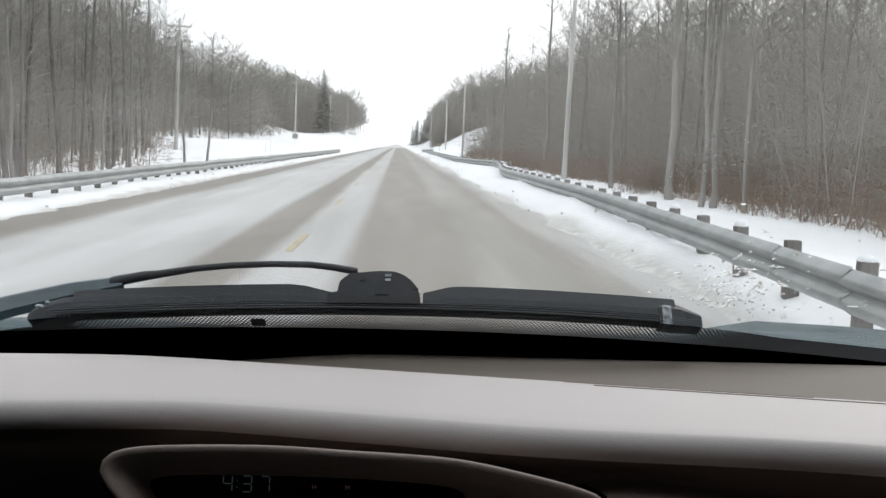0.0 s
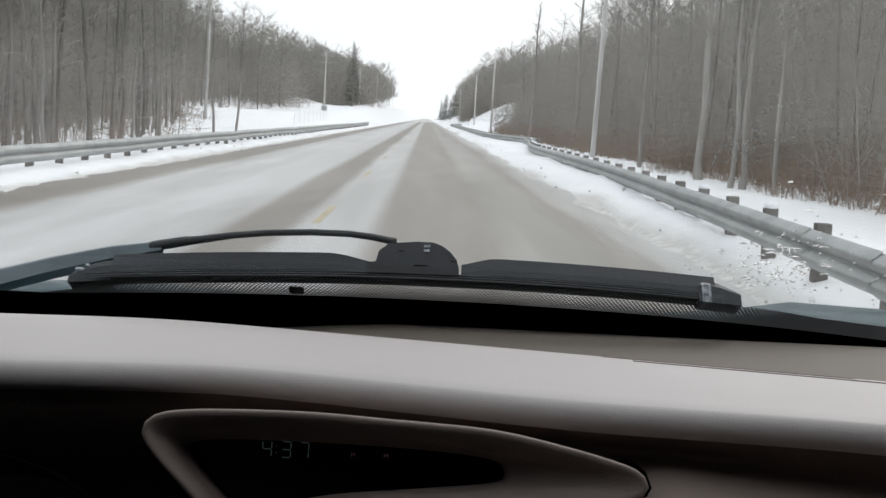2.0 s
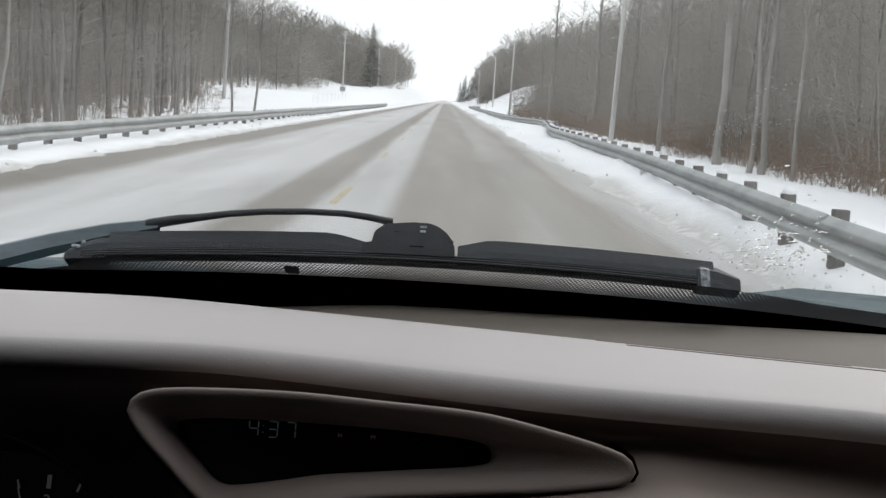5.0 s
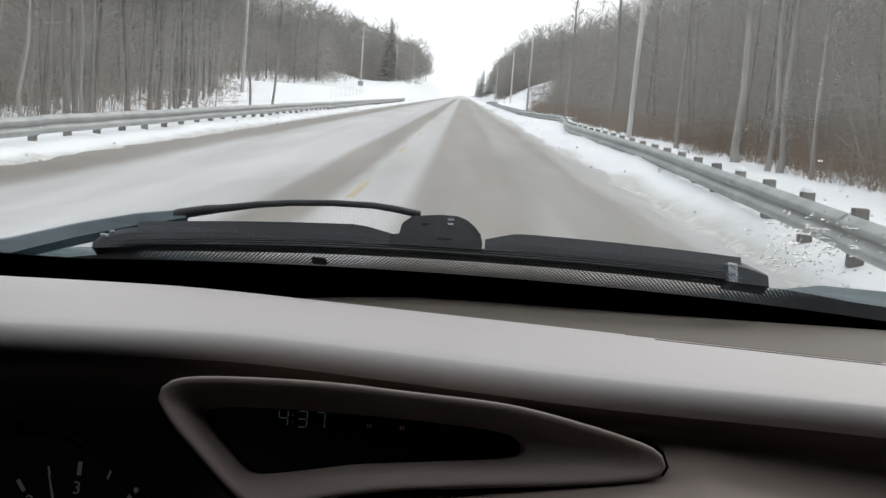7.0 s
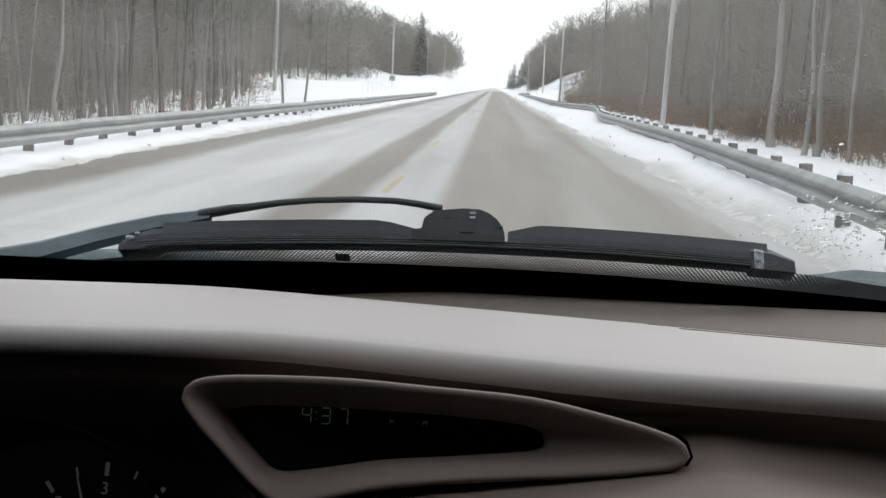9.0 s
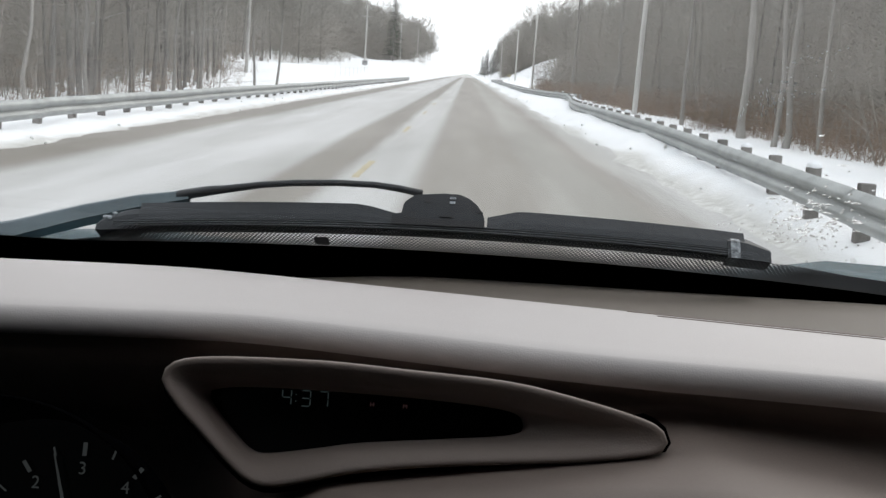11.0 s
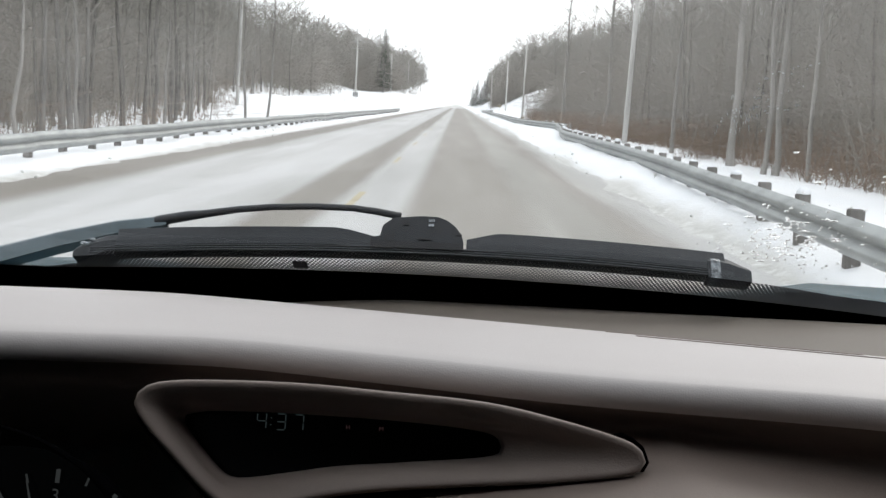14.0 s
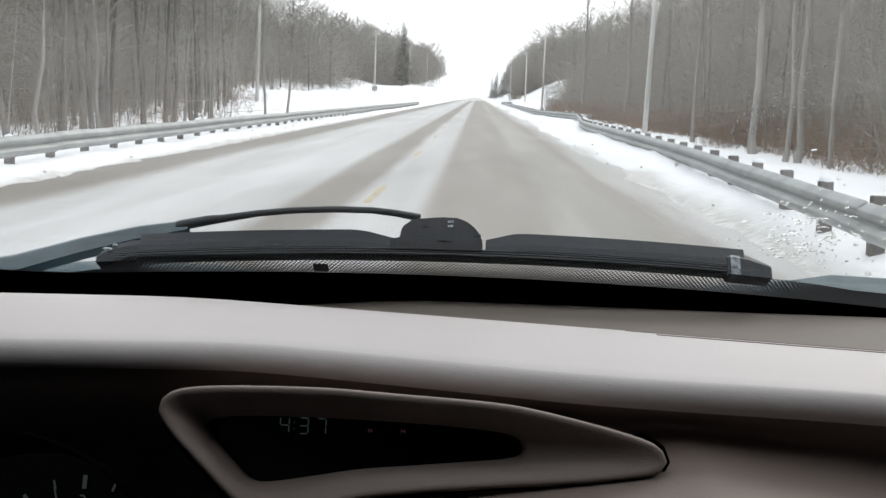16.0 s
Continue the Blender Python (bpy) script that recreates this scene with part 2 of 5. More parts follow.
GREEN = grained("green_plastic", (0.01, 0.16, 0.11), (0.02, 0.24, 0.16), 4, 60, 0.5)
# Dial marks and needle are given a faint glow of their own.
DIAL = emitter("self_lit_dial_marks", (0.55, 0.6, 0.6), 0.035)
DIGIT = emitter("dim_clock_segments", (0.5, 0.68, 0.70), 0.029)
SLUSH = grained("dirty_packed_slush", (0.52, 0.51, 0.49), (0.78, 0.78, 0.77), 3, 30, 0.8, bump=0.5)
PALE_BARK = grained("pale_bark", (0.22, 0.21, 0.195), (0.33, 0.315, 0.295), 3, 30, 0.9, by_object=0.15, stretch=(1, 1, 0.25), bump=0.6)
# The button letters get an added glow too.
LETTER = emitter("self_lit_red_letters", (0.8, 0.4, 0.4), 0.028)


# ---- mesh helpers ----
def mesh_object(name, verts, faces, material, smooth=False):
    me = bpy.data.meshes.new(name)
    me.from_pydata([tuple(v) for v in verts], [], faces)
    me.materials.append(material)
    if smooth:
        me.polygons.foreach_set("use_smooth", [True] * len(me.polygons))
    me.update()
    return new(name, me)


def part(name, bm, material, parent, label="", smooth=False, bevel=0.0):
    """One bmesh as one mesh object under a thing or a part."""
    if bevel:
        bmesh.ops.bevel(bm, geom=bm.edges[:], offset=bevel, segments=2, affect="EDGES", clamp_overlap=True)
    bmesh.ops.recalc_face_normals(bm, faces=bm.faces[:])
    me = bpy.data.meshes.new(name)
    bm.to_mesh(me)
    bm.free()
    me.materials.append(material)
    if smooth:
        me.polygons.foreach_set("use_smooth", [True] * len(me.polygons))
    ob = new(name, me)
    if parent:
        ob.parent = parent
    if label:
        tagged(ob, label)
    return ob


def thing(name, label, category, group="", kind="", at=(0, 0, 0)):
    ob = new(name)
    ob.empty_display_size = 0.1
    ob.location = at
    return tagged(ob, label, category, group, kind)


def box(x0, x1, y0, y1, z0, z1, bm=None):
    bm = bm or bmesh.new()
    v = [bm.verts.new((x, y, z)) for z in (z0, z1) for y in (y0, y1) for x in (x0, x1)]
    for f in ((0, 1, 3, 2), (4, 6, 7, 5), (0, 4, 5, 1), (2, 3, 7, 6), (0, 2, 6, 4), (1, 5, 7, 3)):
        bm.faces.new([v[i] for i in f])
    return bm


def tube(points, radii, sides=8, bm=None, caps=True):
    """A round rod along points."""
    bm = bm or bmesh.new()
    rings = []
    for i, p in enumerate(points):
        a, c = Vector(points[max(i - 1, 0)]), Vector(points[min(i + 1, len(points) - 1)])
        q = (c - a).to_track_quat("Z", "Y")
        r = radii[i] if isinstance(radii, (list, tuple)) else radii
        rings.append([bm.verts.new(Vector(p) + q @ Vector((r * math.cos(k * 2 * math.pi / sides), r * math.sin(k * 2 * math.pi / sides), 0))) for k in range(sides)])
    for a, c in zip(rings, rings[1:]):
        for k in range(sides):
            bm.faces.new((a[k], a[(k + 1) % sides], c[(k + 1) % sides], c[k]))
    if caps:
        bm.faces.new(rings[0][::-1])
        bm.faces.new(rings[-1])
    return bm


def loft(rows, closed=False, bm=None):
    """Quads between rows of points of the same length."""
    bm = bm or bmesh.new()
    vs = [[bm.verts.new(p) for p in row] for row in rows]
    for a, c in zip(vs, vs[1:]):
        n = len(a)
        for k in range(n if closed else n - 1):
            bm.faces.new((a[k], a[(k + 1) % n], c[(k + 1) % n], c[k]))
    return bm


def spline(points, steps=5):
    """A smooth closed loop through a few points."""
    out, n = [], len(points)
    for i in range(n):
        p0, p1, p2, p3 = (np.array(points[(i + k) % n], float) for k in (-1, 0, 1, 2))
        for s in range(steps):
            u = s / steps
            out.append(tuple(0.5 * (2 * p1 + (p2 - p0) * u + (2 * p0 - 5 * p1 + 4 * p2 - p3) * u * u + (3 * p1 - p0 - 3 * p2 + p3) * u ** 3)))
    return out


def smooth_step(a, z, x):
    u = np.clip((x - a) / (z - a), 0, 1)
    return u * u * (3 - 2 * u)


# ---- ground ----
def wave(x, y, s, seed):
    """Cheap smooth noise on arrays, about -1 to 1."""
    g = np.random.RandomState(seed)
    out = 0
    for k in range(7):
        a, f, p = g.uniform(0, 2 * math.pi), s * g.uniform(0.6, 2.2), g.uniform(0, 6.3)
        out = out + np.sin(f * (x * math.cos(a) + y * math.sin(a)) + p) / (1 + 0.25 * k)
    return out / 3


RAIL_LEFT = -7.75


def right_rail_x(y):
    """How far the rail on the near verge stands from the lane: it flares out at its ends."""
    return 4.25 - 0.85 * (1 - smooth_step(2, 30, y)) + 1.3 * smooth_step(44, 66, y) * (y < 66.5) + 2.2 * (1 - smooth_step(66, 88, y)) * (y >= 66.5) + 2.3 * smooth_step(204, 222, y)


def relief(x, y):
    """Height of the ground, without the fine snow."""
    left = np.maximum(0, -x - 9)
    rise = np.interp(y, (-200, 45, 108, 232, 480, 900, 1600), (-0.4, -0.3, 0.55, 1.9, 6.5, 7.0, 2.0))
    z = np.where(x < 0, smooth_step(0, 10, left) * rise - 0.45 * smooth_step(0, 3, left) * (1 - smooth_step(4, 11, left)), 0)
    z = z + np.where(x < 0, smooth_step(2, 12, left) * smooth_step(70, 150, y) * (0.55 * wave(x, y, 0.09, 61) + 0.25 * wave(x, y, 0.28, 62)), 0) * (1 - smooth_step(700, 1500, y))
    z = z + np.where(x < 0, 0.26 * np.clip(-x - 29, 0, 60), 0) * (1 - smooth_step(700, 1500, y))
    right = np.maximum(0, x - 5)
    z = z - 0.55 * smooth_step(0, 4, right) * (1 - smooth_step(190, 240, y)) * (1 - smooth_step(200, 400, x))
    mound = smooth_step(175, 250, y) * (1 - smooth_step(700, 1500, y))
    z = z + mound * 6.0 * smooth_step(3.5, 18, right)
    return z + np.where(x > 0, 0.18 * np.clip(x - 20, 0, 60), 0) * (1 - smooth_step(700, 1500, y))


def ground_height(x, y):
    x, y = np.asarray(x, float), np.asarray(y, float)
    lump = wave(x, y, 0.9, 3) * 0.06 + wave(x, y, 2.6, 4) * 0.008
    near_edge = 2.85 + 0.25 * wave(0 * x, y, 0.5, 5) + 0.14 * wave(x, y, 1.9, 6) + 0.03 * wave(x, y, 5.0, 16)
    far_edge = 6.45 + 0.15 * wave(0 * x, y, 0.6, 7) + 0.1 * wave(x, y, 2.3, 17)
    snow_right = smooth_step(0, 1.1, x - near_edge) * (0.2 + lump)
    snow_left = smooth_step(0, 1.0, -x - far_edge) * (0.14 + lump * 0.7)
    bank = (0.17 - 0.11 * (1 - smooth_step(14, 34, y))) * np.exp(-((x - right_rail_x(y) - 0.1) / 0.55) ** 2) * (x > 0) * (y < 222)
    return relief(x, y) - 0.09 + bank + np.maximum(snow_right, 0) * 1.25 + np.maximum(snow_left, 0) * 1.3


def spaced(*runs):
    out = []
    for a, z, s in runs:
        out += list(np.arange(a, z - 1e-6, s))
    return np.array(out + [runs[-1][1]])


def build_ground():
    xs = spaced((-2500, -300, 275), (-300, -100, 20), (-100, -30, 3.5), (-30, -10, 0.8), (-10, -5.6, 0.2), (-5.6, 2.4, 1.6), (2.4, 7.2, 0.16), (7.2, 30, 0.7), (30, 100, 3.5), (100, 300, 20), (300, 2500, 275))
    ys = spaced((-400, -160, 20), (-160, 4, 2.5), (4, 50, 0.22), (50, 90, 0.5), (90, 170, 1.1), (170, 330, 2.5), (330, 900, 10), (900, 4500, 200))
    gx, gy = np.meshgrid(xs, ys)
    gz = ground_height(gx, gy)
    for r, c in zip(*np.nonzero((gx > 2.5) & (gx < 6.5) & (gy > 4) & (gy < 130))):
        p = Vector((gx[r, c], gy[r, c], 0))
        m = min(1.0, max(0.0, (p.x - 2.7) / 0.6)) * (1 - 0.5 * min(1.0, max(0.0, p.x - 4.6)))
        gz[r, c] += m * (0.05 * noise.noise(p * 1.1) + 0.016 * noise.noise(p * 2.3 + Vector((9, 2, 0))))
    for r, c in zip(*np.nonzero((gx > -7.9) & (gx < -6.2) & (gy > 4) & (gy < 110))):
        p = Vector((gx[r, c], gy[r, c], 5))
        gz[r, c] += min(1.0, max(0.0, (-p.x - 6.4) / 0.5)) * (0.05 * noise.noise(p * 1.5) + 0.05 * max(0, noise.noise(p * 3.7)))
    verts = np.stack([gx, gy, gz], -1).reshape(-1, 3)
    nx, ny = len(xs), len(ys)
    i = (np.arange(ny - 1)[:, None] * nx + np.arange(nx - 1)[None]).ravel()
    faces = np.stack([i, i + 1, i + 1 + nx, i + nx], -1).tolist()
    ob = mesh_object("ground", verts.tolist(), faces, GROUND, True)
    edge_l = np.interp(gy, (50, 140), (11.5, 29)) + (0.8 + 1.7 * smooth_step(90, 140, gy)) * wave(gx, gy, 0.12, 9)
    edge_r = 13.2 + 1.2 * wave(gx, gy, 0.2, 10) + 14 * smooth_step(175, 225, gy) * (1 - smooth_step(300, 380, gy))
    litter = np.where(gx < 0, smooth_step(-1.5, 3, -gx - edge_l - 6.5), smooth_step(-1.5, 3, gx - edge_r - 2.5)) * (np.abs(gx) < 400)
    dirt = np.where(gx > 0, 1 - 0.92 * smooth_step(0.0, 0.9, gx - 2.75 - 0.3 * wave(gx, gy, 0.35, 21)), 1 - smooth_step(0.05, 0.8, -gx - 6.5))
    for key, data in (("litter", litter), ("dirt", dirt)):
        a = ob.data.attributes.new(key, "FLOAT", "POINT")
        a.data.foreach_set("value", data.ravel().astype(np.float32))
    tagged(ob, "snow-covered verges and wooded slopes with brown leaf litter", "ground", kind="structure")


build_ground()


def build_road():
    ys = spaced((-400, 0, 40), (0, 120, 4), (120, 430, 10), (430, 900, 30))
    rows = []
    for y in ys:
        dip = -14 * float(smooth_step(425, 900, y)) ** 1.0
        rows.append([(x, y, dip - 0.008 * abs(x + 1.6)) for x in (-7.6, -6.8, -5.2, -3.4, -1.6, 0.4, 2.0, 3.6, 4.2)])
    ob = part("road", loft(rows), ROAD, None, smooth=True)
    tagged(ob, "salt-streaked grey asphalt road with brown dirt bands", "road", kind="structure")


build_road()


# ---- guard rails ----
W_PROFILE = ((0.0, -0.18), (0.02, -0.163), (0.08, -0.122), (0.092, -0.088), (0.08, -0.056), (0.005, -0.014), (0.0, 0.0),
             (0.005, 0.014), (0.08, 0.056), (0.092, 0.088), (0.08, 0.122), (0.02, 0.163), (0.0, 0.18))
SPACING = 1.905


def rail_mesh():
    """One W-section beam from post to post: its web faces +x, it runs along +y."""
    rows = [[(x, y, z) for x, z in W_PROFILE] + [(x - 0.004, y, z) for x, z in reversed(W_PROFILE)] for y in (0, SPACING * 0.5, SPACING + 0.03)]
    bm = loft(rows, closed=True)
    bmesh.ops.recalc_face_normals(bm, faces=bm.faces[:])
    me = bpy.data.meshes.new("beam")
    bm.to_mesh(me)
    bm.free()
    me.polygons.foreach_set("use_smooth", [True] * len(me.polygons))
    me.materials.append(STEEL)
    return me


def small_mesh(name, bm, material):
    bmesh.ops.recalc_face_normals(bm, faces=bm.faces[:])
    me = bpy.data.meshes.new(name)
    bm.to_mesh(me)
    bm.free()
    me.materials.append(material)
    return me


BEAM_MESH = rail_mesh()
bm = box(-0.07, 0.07, -0.07, 0.07, -1.0, 0.21)
bmesh.ops.bevel(bm, geom=bm.edges[:], offset=0.008, segments=1, affect="EDGES")
POST_MESH = small_mesh("post", bm, POST)
bm = bmesh.new()
bmesh.ops.create_icosphere(bm, subdivisions=2, radius=1.0)
for v in bm.verts:
    v.co = (v.co.x * 0.085, v.co.y * 0.085, max(v.co.z, -0.15) * 0.05)
CAP_MESH = small_mesh("snow_cap", bm, SNOWCAP)
bm = loft([[(x, y, z * s) for x, z in W_PROFILE] for y, s in ((0, 1), (0.25, 1.15), (0.45, 1.25), (0.5, 1.2))])
END_MESH = small_mesh("end_plate", bm, STEEL)


def guard_rail(label, y0, y1, x_of, side, caps, height):
    """side +1: the beam faces +x (it stands on the left of the road); -1: it faces the road from the right."""
    rail = thing("guard_rail", label, "guard rail", "guard rails along the road")
    rng = random.Random(int(y0 * 7 + side))
    count = int((y1 - y0) / SPACING)
    for i in range(count + 1):
        y = y0 + i * SPACING
        x = float(x_of(y))
        ahead = float(x_of(y + SPACING)) if i < count else x
        base = float(ground_height(x, y))
        z = height + min(0, 0.5 * (base - 0.1)) + rng.uniform(-0.005, 0.005)
        z2 = z
        ang = math.atan2(-(ahead - x), SPACING)
        post = new("post", POST_MESH)
        post.parent = rail
        post.matrix_basis = pose(x - side * 0.17, y, z - (0.06 if side > 0 else -0.02), rng.uniform(-2, 2), rng.uniform(-2, 2), math.degrees(ang) + rng.uniform(-3, 3))
        if caps and rng.random() < caps:
            cap = new("snow_cap", CAP_MESH)
            cap.parent = rail
            cap.matrix_basis = pose(x - side * 0.17, y, z + (0.153 if side > 0 else 0.233), 0, 0, rng.uniform(0, 90)) @ Matrix.Diagonal((1, 1, rng.uniform(0.5, 1.6), 1))
        if i < count:
            beam = new("beam", BEAM_MESH)
            beam.parent = rail
            beam.matrix_basis = pose(x - side * 0.06, y, z2, 0, 0, math.degrees(ang)) @ Matrix.Diagonal((side, 1, 1, 1))
    x = float(x_of(y1))
    end = new("end_plate", END_MESH)
    end.parent = rail
    end.matrix_basis = pose(float(x_of(y0 + count * SPACING)) - side * 0.06, y0 + count * SPACING, height + min(0, 0.5 * (float(ground_height(x, y1)) - 0.1)), 0, 0, 0) @ Matrix.Diagonal((side, 1, 1, 1))
    return rail


guard_rail("long galvanised W-beam guard rail on short wooden posts in snow", -150, 158, lambda y: RAIL_LEFT + 0 * y, 1, 0.25, 0.39)
guard_rail("galvanised guard rail with snow-capped wooden posts, flared end", -94, 65.5, right_rail_x, -1, 0.55, 0.46)
guard_rail("galvanised guard rail with snow-capped posts past a driveway", 67.5, 221, right_rail_x, -1, 0.4, 0.46)
guard_rail("dirty guard rail beside the driveway, half buried in snow", -150, -102, lambda y: 4.6 + 2.0 * smooth_step(-118, -102, y), -1, 0.5, 0.36)


# ---- poles ----
def utility_pole(x, y, height, lean, label, arms=2, group="utility poles"):
    z0 = float(ground_height(x, y))
    pole = thing("utility_pole", label, "utility pole", group, at=(x, y, z0))
    pole.rotation_euler = (0, radians(lean), 0)
    part("shaft", tube([(0, 0, -0.8), (0, 0, height * 0.5), (0, 0, height)], [0.17, 0.145, 0.11], 10), POLE, pole, smooth=True)
    for k in range(arms):
        zz = height - 0.75 - 1.35 * k
        part("crossarm", box(-1.15, 1.15, -0.20, -0.09, zz - 0.06, zz + 0.06), POLE, pole, bevel=0.01)
        for xx in (-1.0, -0.5, 0.5, 1.0):
            part("insulator", tube([(xx, -0.145, zz + 0.06), (xx, -0.145, zz + 0.13), (xx, -0.145, zz + 0.22)], [0.02, 0.055, 0.035], 8), PORCELAIN, pole)
        for s in (-1, 1):
            part("brace", tube([(s * 0.6, -0.2, zz - 0.05), (0, -0.16, zz - 0.62)], 0.018, 5), STEEL, pole)
    return pole


for y, h, lean in ((-18, 12.0, 0.6), (108, 12.0, 1.2), (232, 11.5, 0.3), (352, 11.5, -0.4), (470, 11.5, 0)):
    utility_pole(-20.5, y, h, lean, "weathered grey wooden utility pole with double crossarms", 2)
for x, y, h, lean in ((10.3, 71, 13.0, 1.3), (9.6, -104, 12.0, -0.6), (10.4, 186, 12.0, 0.4), (10.8, 262, 11.0, 0), (10.5, 372, 11.0, 0)):
    utility_pole(x, y, h, lean, "tall silvered wooden utility pole behind the guard rail", 0)


# ---- trees ----
def add_frustum(V, F, p, q, r0, r1, sides):
    d = q - p
    n = d / (np.linalg.norm(d) + 1e-9)
    u = np.cross(n, (0.0, 0.0, 1.0) if abs(n[2]) < 0.9 else (1.0, 0.0, 0.0))
    u /= np.linalg.norm(u)
    w = np.cross(n, u)
    b = len(V)
    for c, r in ((p, r0), (q, r1)):
        for k in range(sides):
            a = 2 * math.pi * k / sides
            V.append(tuple(c + r * (math.cos(a) * u + math.sin(a) * w)))
    for k in range(sides):
        F.append((b + k, b + (k + 1) % sides, b + sides + (k + 1) % sides, b + sides + k))


def add_spike(V, F, p, q, r):
    """A twig: three sides that end in a point."""
    d = q - p
    n = d / (np.linalg.norm(d) + 1e-9)
    u = np.cross(n, (0.3, 0.2, 0.9))
    u /= np.linalg.norm(u) + 1e-9
    w = np.cross(n, u)
    b = len(V)
    V.extend((tuple(p + r * u), tuple(p + r * (-0.5 * u + 0.87 * w)), tuple(p + r * (-0.5 * u - 0.87 * w)), tuple(q)))
    F.extend(((b, b + 1, b + 3), (b + 1, b + 2, b + 3), (b + 2, b, b + 3)))


def tree_meshes(seed, height, slender):
    """The trunk with its limbs' roots, and a crown of limbs, boughs and twigs, of a leafless tree."""
    g = np.random.RandomState(seed)
    TV, TF, CV, CF = [], [], [], []
    r0 = height * g.uniform(0.0042, 0.006) if slender else height * g.uniform(0.006, 0.0078)
    pts, p = [np.array([0.0, 0.0, -0.3])], np.array([0.0, 0.0, -0.3])
    lean = g.normal(0, 0.02, 2)
    for k in range(7):
        lean = lean + g.normal(0, 0.025, 2)
        p = p + np.array([lean[0], lean[1], 1.0]) * height * 0.86 / 7
        pts.append(p)
    radii = [r0 * (1.35 if k == 0 else 1 - 0.82 * k / 7) for k in range(8)]
    for k in range(7):
        add_frustum(TV, TF, pts[k], pts[k + 1], radii[k], radii[k + 1], 8)
    low = 0.5 if slender else 0.34
    limbs = 15 if slender else 19
    for j in range(limbs):
        f = low + (0.98 - low) * (j + g.uniform(0, 0.8)) / limbs
        s = f * 7
        k = min(int(s), 6)
        at = pts[k] + (pts[k + 1] - pts[k]) * (s - k)
        az = j * 2.4 + g.uniform(-0.5, 0.5)
        up = g.uniform(0.55, 1.15)
        length = height * (0.34 if not slender else 0.2) * (1.05 - 0.7 * (f - low) / (1 - low)) * g.uniform(0.7, 1.2)
        d = np.array([math.cos(az), math.sin(az), up])
        d /= np.linalg.norm(d)
        q = at
        rad = radii[k] * 0.42
        for m in range(3):
            d2 = d + g.normal(0, 0.16, 3) + np.array([0, 0, 0.12 * m])
            d2 /= np.linalg.norm(d2)
            e = q + d2 * length / 3
            add_frustum(CV, CF, q, e, rad * (1 - 0.3 * m), rad * (0.7 - 0.26 * m), 4)
            for b in range(3):
                t = g.uniform(0.2, 1.0)
                a = q + (e - q) * t
                bd = d2 * 0.7 + g.normal(0, 0.5, 3) + np.array([0, 0, 0.35])
                bd /= np.linalg.norm(bd)
                bl = length * g.uniform(0.28, 0.5) * (1 - 0.18 * m)
                z = a + bd * bl
                add_spike(CV, CF, a, z, rad * 0.42 * (1 - 0.2 * m))
                for c in range(4):
                    tt = g.uniform(0.2, 0.98)
                    aa = a + (z - a) * tt
                    td = bd * 0.6 + g.normal(0, 0.55, 3) + np.array([0, 0, 0.25])
                    td /= np.linalg.norm(td)
                    zz = aa + td * bl * g.uniform(0.3, 0.65)
                    add_spike(CV, CF, aa, zz, max(rad * 0.16, 0.011))
                    for v in range(1):
                        a3 = aa + (zz - aa) * g.uniform(0.2, 0.9)
                        d3 = td * 0.7 + g.normal(0, 0.5, 3)
                        add_spike(CV, CF, a3, a3 + d3 / np.linalg.norm(d3) * bl * 0.22, 0.010)
            q = e
            d = d2
    return TV, TF, CV, CF


def bare_tree(seed, height, slender, label):
    TV, TF, CV, CF = tree_meshes(seed, height, slender)
    tree = thing("bare_tree", label, "tree", "leafless trees of the woods")
    trunk = mesh_object("trunk", TV, TF, BARK, True)
    crown = mesh_object("crown", CV, CF, TWIG)
    trunk.parent = crown.parent = tree
    return tree


def conifer(seed, height, label):
    g = np.random.RandomState(seed)
    V, F, TV, TF = [], [], [], []
    add_frustum(TV, TF, np.array([0, 0, -0.3]), np.array([0, 0, height * 0.97]), height * 0.013, 0.02, 7)
    for j in range(46):
        f = 0.10 + 0.88 * j / 46
        for k in range(7):
            az = g.uniform(0, 2 * math.pi)
            ln = height * 0.2 * (1.03 - f) * g.uniform(0.7, 1.2)
            a = np.array([0, 0, height * f])
            z = a + np.array([math.cos(az), math.sin(az), -0.18]) * ln
            add_spike(V, F, a, z, 0.05)
            for c in range(9):
                t = g.uniform(0.15, 1)
                s = a + (z - a) * t
                d = np.array([math.cos(az + g.uniform(-1.2, 1.2)), math.sin(az + g.uniform(-1.2, 1.2)), g.uniform(-0.5, 0.3)])
                add_spike(V, F, s, s + d * (0.12 + 0.25 * ln * (1 - 0.5 * t)), 0.05)
    tree = thing("conifer", label, "tree", "conifers of the woods")
    trunk, crown = mesh_object("trunk", TV, TF, BARK, True), mesh_object("crown", V, F, NEEDLE)
    trunk.parent = crown.parent = tree
    return tree


KINDS = [bare_tree(11, 17, False, "tall leafless broad-crowned tree with grey-brown bark"),
         bare_tree(12, 19, True, "slender leafless forest tree with a high narrow crown"),
         bare_tree(13, 15, False, "spreading leafless tree with fine bare twigs"),
         bare_tree(14, 18, True, "straight leafless tree with a bare grey trunk"),
         bare_tree(15, 13, False, "young leafless tree with many thin branches"),
         bare_tree(16, 16, True, "thin leafless tree with short upright limbs")]
FIRS = [conifer(21, 17, "dark green conifer standing out over bare woods"), conifer(22, 14, "dense dark conifer at the end of the road")]


